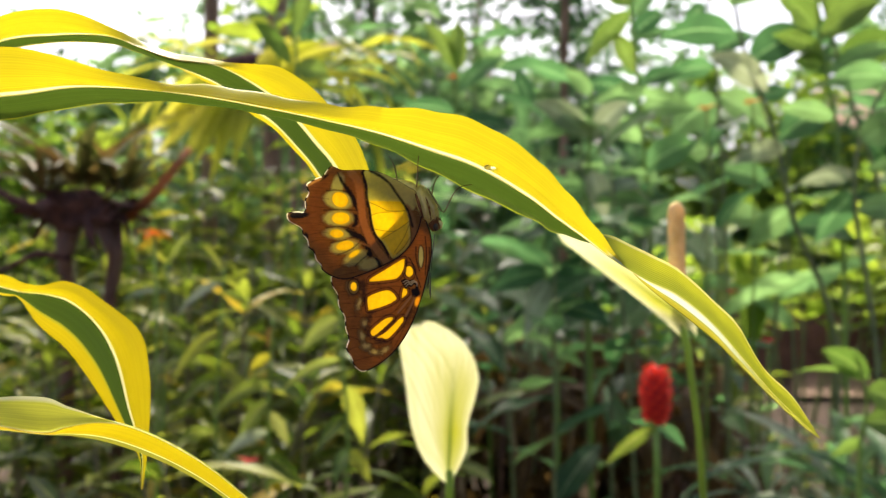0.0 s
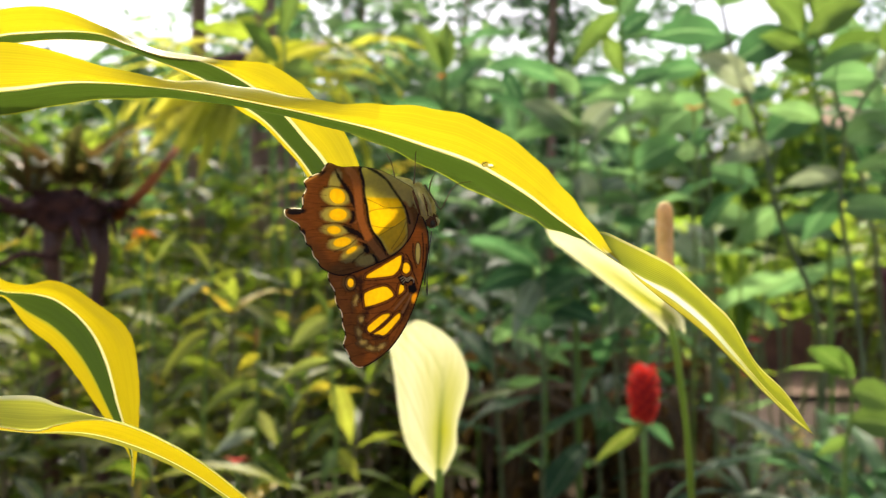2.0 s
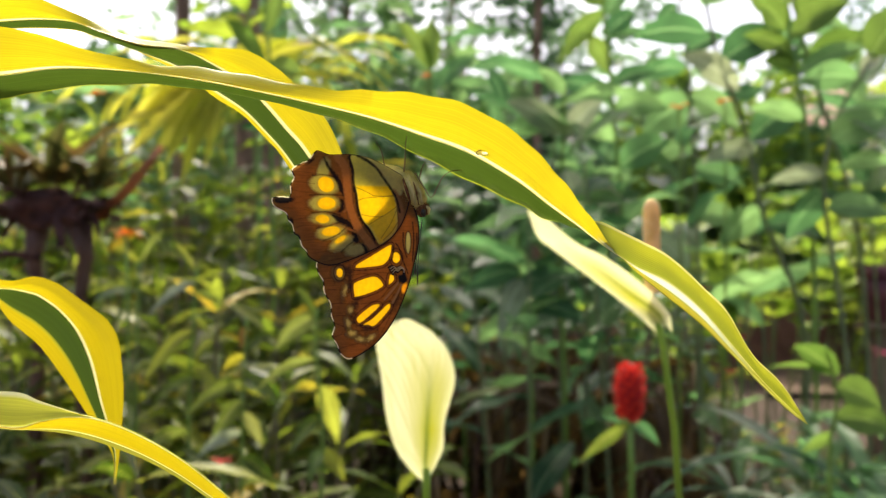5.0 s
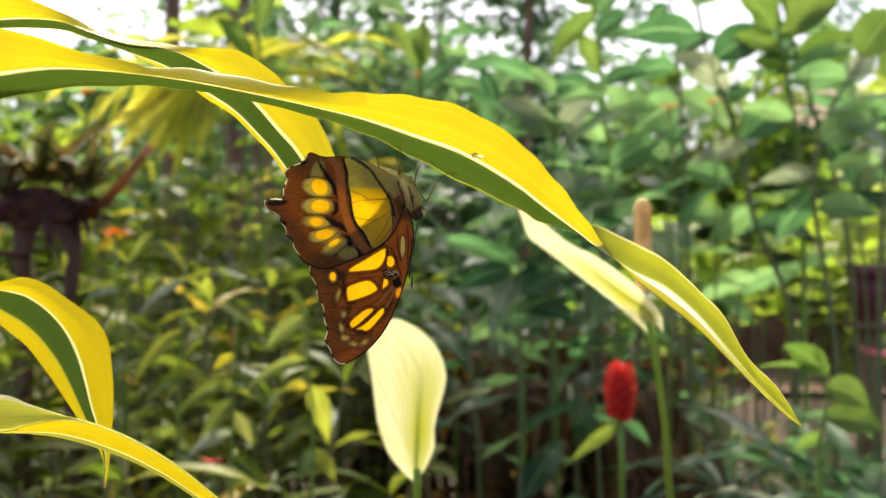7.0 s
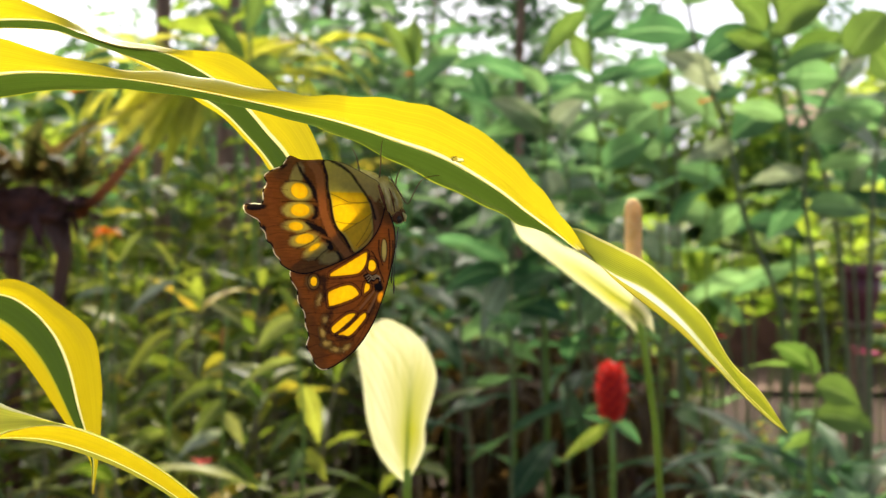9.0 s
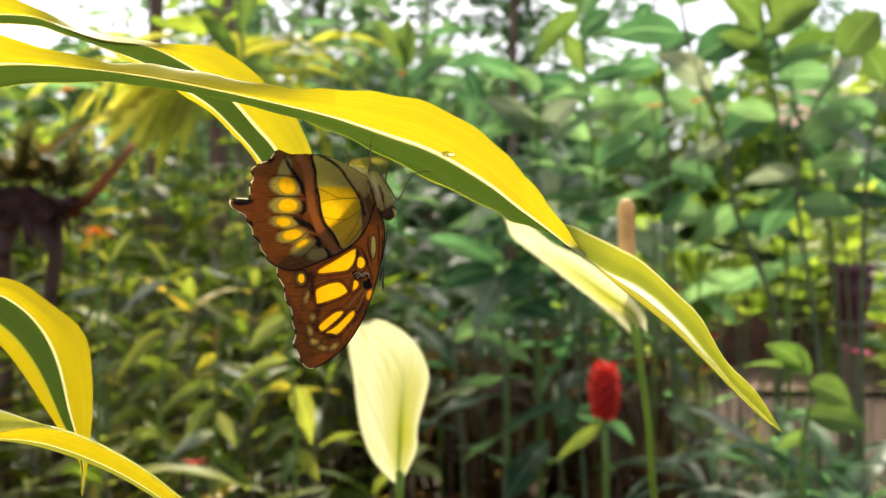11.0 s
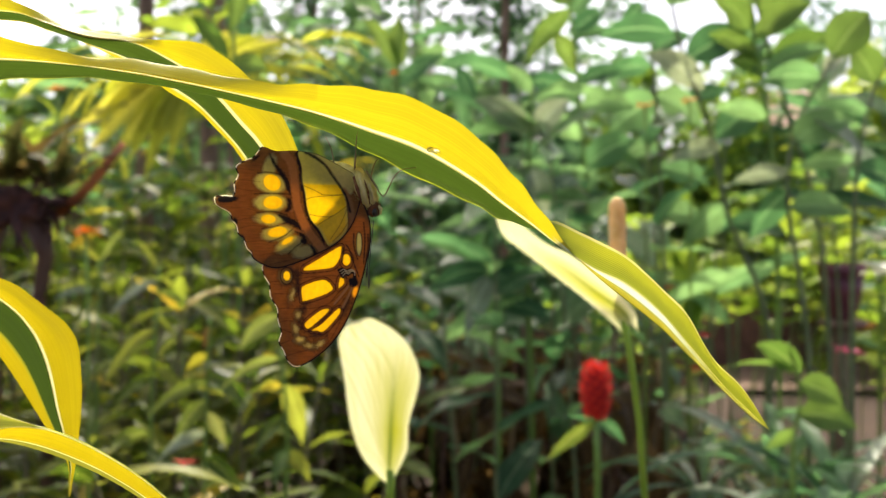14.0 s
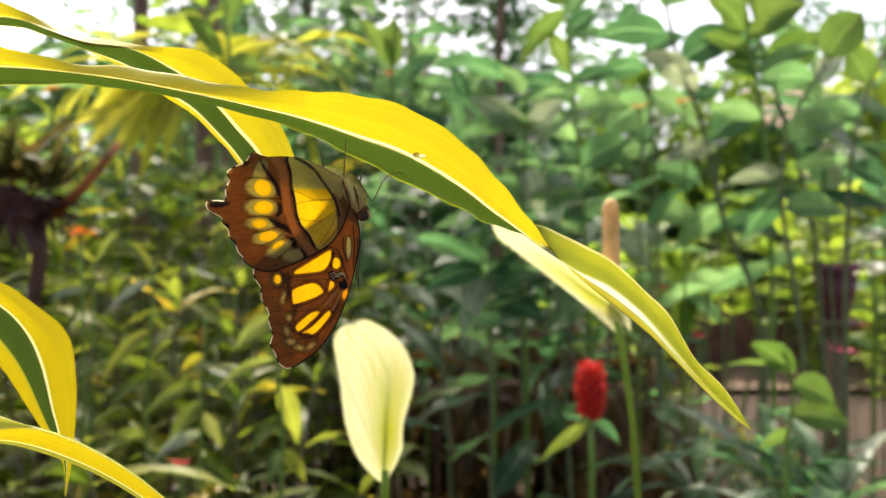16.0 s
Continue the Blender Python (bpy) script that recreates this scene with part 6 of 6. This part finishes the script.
for where, n in (((-0.901, 3.4, 2.258), 9), ((-0.707, 3.6, 2.247), 10), ((-0.503, 3.3, 2.127), 10), ((-1.135, 3.4, 1.918), 8), ((-0.368, 3.2, 1.882), 10), ((-0.420, 3, 1.714), 10), ((-1.562, 3.6, 2.022), 8)):
    ginger(where, (0.05, 0.1), n, 0.7, 0.95, M_STEM, SUNNY if n % 2 else WIDE, 0.008, label="cane with light green leaves behind the shrubs")
ginger((-0.592, 2.6, 2.03), (0.05, 0.1), 4, 0.92, 1.1, M_STEM, SUNNY, 0.008, label="cane with light green leaves")
ginger((-0.497, 2.8, 1.879), (0.05, 0.1), 8, 0.75, 1.2, M_STEM, SUNNY, 0.008, label="cane with light green leaves")

# ---- path, low wall and pot beyond the thicket ----
path_me = mesh("path", [(x, y, 0.055) for x, y in ((2.72, 7.9), (6.2, 7.7), (7.5, 9.6), (3.25, 9.6))], [(0, 1, 2, 3)])
path_me.materials.append(M_PATH)
tagged(new("path", path_me), "pale brown earth path beyond the plants", "path", kind="structure")
verts, faces = [], []
for i in range(41):
    x = 1.4 + i * 0.16
    for k, (dy, z) in enumerate(((0.0, -0.1), (0.05, 0.35), (0.12, 0.62), (0.3, 0.70), (0.5, 0.66), (0.6, -0.1))):
        verts.append((x, 9.6 + dy + 0.05 * noise.noise(Vector((x, k, 0))), z * (1 + 0.12 * noise.noise(Vector((x * 1.7, 0, k * 0.3))))))
for i in range(40):
    for k in range(5):
        faces.append((i * 6 + k, i * 6 + 6 + k, i * 6 + 7 + k, i * 6 + 1 + k))
bank = new("low_wall", mesh("wall", verts, faces))
bank.data.materials.append(M_BANK)
tagged(bank, "low reddish-brown earthen wall beside the path", "wall", kind="structure")
stand = thing("plant_stand", "brown wooden post that carries a planter", "stand", (1.98, 4.2, 0))
part("post", tube([(0, 0, -0.05), (0.01, 0, 0.5), (0, 0, 0.93)], [0.06, 0.05, 0.05], 12), M_BARK, stand)
part("top_board", tube([(0, 0, 0.93), (0, 0, 0.96)], 0.11, 16), M_BARK, stand)
pot = thing("flower_pot", "dark maroon planter standing on a wooden post", "pot", (1.98, 4.2, 0.96))
part("body", tube([(0, 0, 0), (0, 0, 0.02), (0, 0, 0.12), (0, 0, 0.21)], [0.05, 0.06, 0.085, 0.098], 24), M_MAROON, pot)
part("rim", tube([(0, 0, 0.205), (0, 0, 0.21), (0, 0, 0.265)], [0.10, 0.106, 0.106], 24), M_MAROON, pot)
part("soil", tube([(0, 0, 0.24), (0, 0, 0.269)], 0.095, 20), M_SOIL, pot)
hut = thing("shelter", "far garden shelter with a faded reddish roof", "shelter", (7.0, 14.0, 0))
for x in (-1.5, 1.5):
    for y in (-0.9, 0.9):
        part("post", tube([(x, y, -0.05), (x, y, 3.05)], 0.07, 8), M_BARK, hut)
for side in (-1, 1):
    verts, faces = [], []
    for i in range(25):
        x = -1.9 + 3.8 * i / 24
        for y, z in ((1.35 * side, 2.95), (0.0, 3.75), (0.0, 3.70), (1.35 * side, 2.90)):
            verts.append((x, y, z + (0.03 if i % 2 else 0)))
    for i in range(24):
        for k in range(4):
            faces.append((i * 4 + k, i * 4 + 4 + k, i * 4 + 4 + (k + 1) % 4, i * 4 + (k + 1) % 4))
    part("roof", mesh("roof", verts, faces, smooth=False), M_ROOF, hut)


# ---- trees behind ----
def tree(x, y, height, wide, count, leaf, seed, low=0.65, tall=0.4, trunk=0.12, material=M_FAR, label="leafy tree behind the garden with green crown", clumped=60):
    t = thing("tree", label, "tree", (x, y, 0), "trees behind the garden")
    r = random.Random(seed)
    part("trunk", tube([(0, 0, -0.1), (0.1, 0, height * 0.3), (0.0, 0.1, height * 0.6), (0.15, 0, height)], [trunk, trunk * 0.8, trunk * 0.6, trunk * 0.15], 10), M_BARK, t)
    for k in range(7):
        w = k * 0.9 + r.random()
        z = height * r.uniform(0.3, 0.75)
        part("limb", tube(bend((0.05, 0, z), (math.cos(w) * wide * 0.4, math.sin(w) * wide * 0.4, z + 0.3), (math.cos(w) * wide * 0.9, math.sin(w) * wide * 0.9, z + height * 0.2), 6),
                          [trunk * 0.35, trunk * 0.3, trunk * 0.22, trunk * 0.16, trunk * 0.1, trunk * 0.04], 6), M_BARK, t)
    crown("crown", (0, 0, height * low), (wide, wide * 0.8, height * tall), count, leaf, t, material, seed, clumped)
    return t


for b, h, seed in far_shrubs:
    crown("crown", (0, 0, h * 0.62), (0.8, 0.7, h * 0.5), 700, 0.28, b, M_BRIGHT, seed, 20)
# low dense trees close the view, taller thin ones let the sky through
for i in range(13):
    y = 10.8 if i in (9, 10) else 8.5 + 1.5 * (i % 3)
    tree(y * (-0.6 + 0.1 * i), y, 2.6 + 0.25 * (i % 2) + {7: -0.2, 8: 0.5, 9: 0.3}.get(i, 0), 1.2, 3600, 0.26, 60 + i, 0.5, 0.62, 0.07, M_BRIGHT if i in (0, 9, 12) else M_FAR, "low dense tree with sunlit green leaves")
for x, y, h, seed in ((1.3, 9.3, 2.3, 81),):
    tree(x, y, h, 0.7, 2600, 0.3, seed, 0.5, 0.62, 0.07, M_FAR, "low dense tree with dark green leaves")
for i, (x, y, h, s, n) in enumerate(((-1.3, 10.5, 5.2, 1.1, 2070), (-0.1, 11.0, 5.0, 1.0, 2050), (0.95, 10.6, 5.0, 0.7, 2060), (-6.8, 12.0, 5.5, 0.9, 600), (-2.8, 11.5, 5.2, 0.9, 2200), (5.8, 11.0, 5.0, 1.5, 600), (7.8, 12.0, 5.5, 1.8, 600))):
    tree(x, y, h, s, n, 0.17 if 2000 < n < 2100 else 0.2, 40 + i, 0.76, 0.40, clumped=24 if 2000 < n < 2100 else 60)


# ---- what moves ----
LEAF_ROWS = [
    (0, -4.45, 1.45, -1.17, -0.43),
    (0.5, -3.28, 1.82, -1.19, -0.39),
    (1, -2.71, 1.85, -0.28, -0.37),
    (1.5, -3.7, 1.33, -1.49, -0.37),
    (2, -3.02, 1.02, -1.04, -0.28),
    (2.5, -2.42, 1.16, -0.32, -0.3),
    (3, -2.28, 0.64, -0.05, -0.13),
    (3.5, -2.15, 0.04, -0.5, -0.13),
    (4, -2.37, -0.47, -0.73, -0.17),
    (6.5, 0.74, -1.26, -0.66, 0.3),
    (7, -0.02, -0.04, 0.02, 0.02),
    (7.5, -1.47, 0.21, -0.75, -0.23),
    (8, -1.37, 0.55, 0.44, -0.2),
    (8.5, -2.3, 1.25, -1.52, -0.26),
    (9, -2.32, 1.08, -1.2, -0.25),
    (11.5, -2.36, -0.23, -1.88, -0.11),
    (12, -4.29, 0.16, -3.03, -0.25),
    (12.5, -3.58, -0.5, -2.29, -0.16),
    (13, -3.82, -0.37, -2.96, -0.15),
    (13.5, -3.67, -0.32, -3.23, -0.16),
    (14, -3.54, -0.12, -2.25, -0.19),
    (14.5, -4.32, -0.16, -2.63, -0.29),
    (15, -3.94, -0.47, -2.03, -0.16),
    (15.5, -3.94, -0.45, -2.48, -0.17),
    (16, -5.41, -0, -2.12, -0.31)]
BUTTERFLY_ROWS = [
    (0, -3.6, 1.2, 2.43, -0.64),
    (0.5, -2.74, 1.56, 3.9, -0.65),
    (1, -2.11, 1.65, 3.99, -0.94),
    (1.5, -3, 1.08, 3.48, -0.79),
    (2, -2.21, 0.82, 1.79, -0.4),
    (2.5, -1.93, 0.85, 2.72, -0.58),
    (3, -2.06, 0.39, 2.41, -0.73),
    (3.5, -1.78, -0.14, 0.85, -0.34),
    (4, -2.1, -0.71, 1.55, -0.3),
    (6.5, 0.15, -1.34, 0.12, -0.29),
    (7, -0.02, -0.04, -0.01, 0.02),
    (7.5, -1.16, 0.06, -0.71, -0.36),
    (8, -1.06, 0.62, -0.77, -0.36),
    (8.5, -1.84, 0.99, 0.59, -0.49),
    (9, -1.91, 0.82, -1.01, -0.52),
    (11.5, -1.9, -0.42, -2.32, -0.15),
    (12, -3.37, 0.07, -2.17, -0.5),
    (12.5, -3.1, -0.73, -2.21, -0.58),
    (13, -3.1, -0.59, -2.42, -0.47),
    (13.5, -2.91, -0.5, -2.64, -0.51),
    (14, -2.77, -0.24, -1.9, -0.35),
    (14.5, -3.42, -0.37, -2.62, -0.69),
    (15, -3.12, -0.6, -1.78, -0.43),
    (15.5, -3.12, -0.69, -2.38, -0.64),
    (16, -4.23, -0.23, -0.61, -0.57)]
SECOND_ROWS = [
    (0, 0.07, 0.03, 7.28, 0.91),
    (0.5, 0.25, 0.17, 7.31, 0.91),
    (1, 0.23, 0.15, 7.5, 1.01),
    (1.5, -0.29, -0.04, 6.85, 0.77),
    (2, -0.47, -0.14, 5.75, 0.57),
    (2.5, -0.34, -0.15, 5.07, 0.48),
    (3, -0.55, -0.39, 4.43, 0.29),
    (3.5, -0.87, -0.82, 3.62, 0.22),
    (4, -1.16, -1.31, 3.14, 0.35),
    (6.5, -0.4, -0.64, -2.35, -0.41),
    (7, -0.29, -0.3, -0.14, -0.14),
    (7.5, -0.5, -0.36, 1.96, -0.09),
    (8, -0.57, -0.49, 4.24, 0.1),
    (8.5, -0.55, -0.5, 6.02, 0.43),
    (9, -0.63, -0.55, 6.51, 0.48),
    (11.5, -1.4, -1.83, 5.95, -0.28),
    (12, -1.98, -1.88, 7.46, -0.07),
    (12.5, -2.33, -2.17, 7.94, -0.1),
    (13, -2.38, -2.3, 8, -0.17),
    (13.5, -2.36, -2.18, 7.92, -0.28),
    (14, -2.3, -1.99, 7.71, -0.23),
    (14.5, -2.26, -1.95, 7.59, -0.06),
    (15, -2.33, -2.12, 7.51, -0.14),
    (15.5, -2.12, -2.02, 7.36, -0.21),
    (16, -1.51, -1.46, 7.45, 0.13)]
LOW_ROWS = [
    (0, 0.66, 0.07, -2.82, 0.32),
    (0.5, 0.65, 0.02, -3.42, -0.26),
    (1, 0.4, -0, -3.29, -0.56),
    (1.5, -0.04, 0.03, -2.6, -0.61),
    (2, -0.22, -0.04, -2.2, -0.69),
    (2.5, -0.29, -0.14, -1.91, -0.73),
    (3, -0.57, -0.14, -1.16, -0.51),
    (3.5, -0.93, -0.12, -0.15, -0.08),
    (4, -1.29, -0.1, 0.78, 0.45),
    (6.5, -0.77, -0.27, 1.36, 0.34),
    (7, -0.18, -0.04, 0.29, 0.2),
    (7.5, 0.34, 0.13, -0.57, 0.29),
    (8, 1, 0.16, -1.73, 0.29),
    (8.5, 1.45, 0.19, -2.44, 0.31),
    (9, 1.4, 0.3, -1.98, 0.52),
    (11.5, 2.07, -0.03, -0.58, 1.57),
    (12, 1.89, 0.47, 0.01, 1.72),
    (12.5, 1.76, 0.7, 0.81, 1.96),
    (13, 1.78, 0.73, 1.07, 2.16),
    (13.5, 1.89, 0.71, 0.83, 2.35),
    (14, 1.85, 0.7, 0.66, 2.33),
    (14.5, 1.58, 0.67, 0.78, 2.22),
    (15, 1.41, 0.54, 0.88, 2.19),
    (15.5, 1.53, 0.34, 0.47, 2.04),
    (16, 1.85, 0.12, -0.5, 1.61)]


def sway(ob, pivot, distance, rows):
    """Rows: seconds, millimetres right, down and ahead, degrees clockwise."""
    walk(ob, [(t, pose((pivot[0] + x) / 1000, distance + y / 1000, EYE + (pivot[1] - z) / 1000, 0, w, 0)) for t, x, z, y, w in rows])


def motions():
    sway(main_leaf, PIV_MAIN, 0.246, LEAF_ROWS)
    sway(butterfly, PIV_BF, FOCUS, BUTTERFLY_ROWS)
    sway(second_leaf, PIV_SECOND, 0.275, SECOND_ROWS)
    sway(low_leaf_a, PIV_ARCH, 0.31, [(t, x * 1.24, z * 1.24, y * 1.24, w) for t, x, z, y, w in LOW_ROWS])
    sway(low_leaf_b, PIV_LOW, 0.24, LOW_ROWS)


motions()
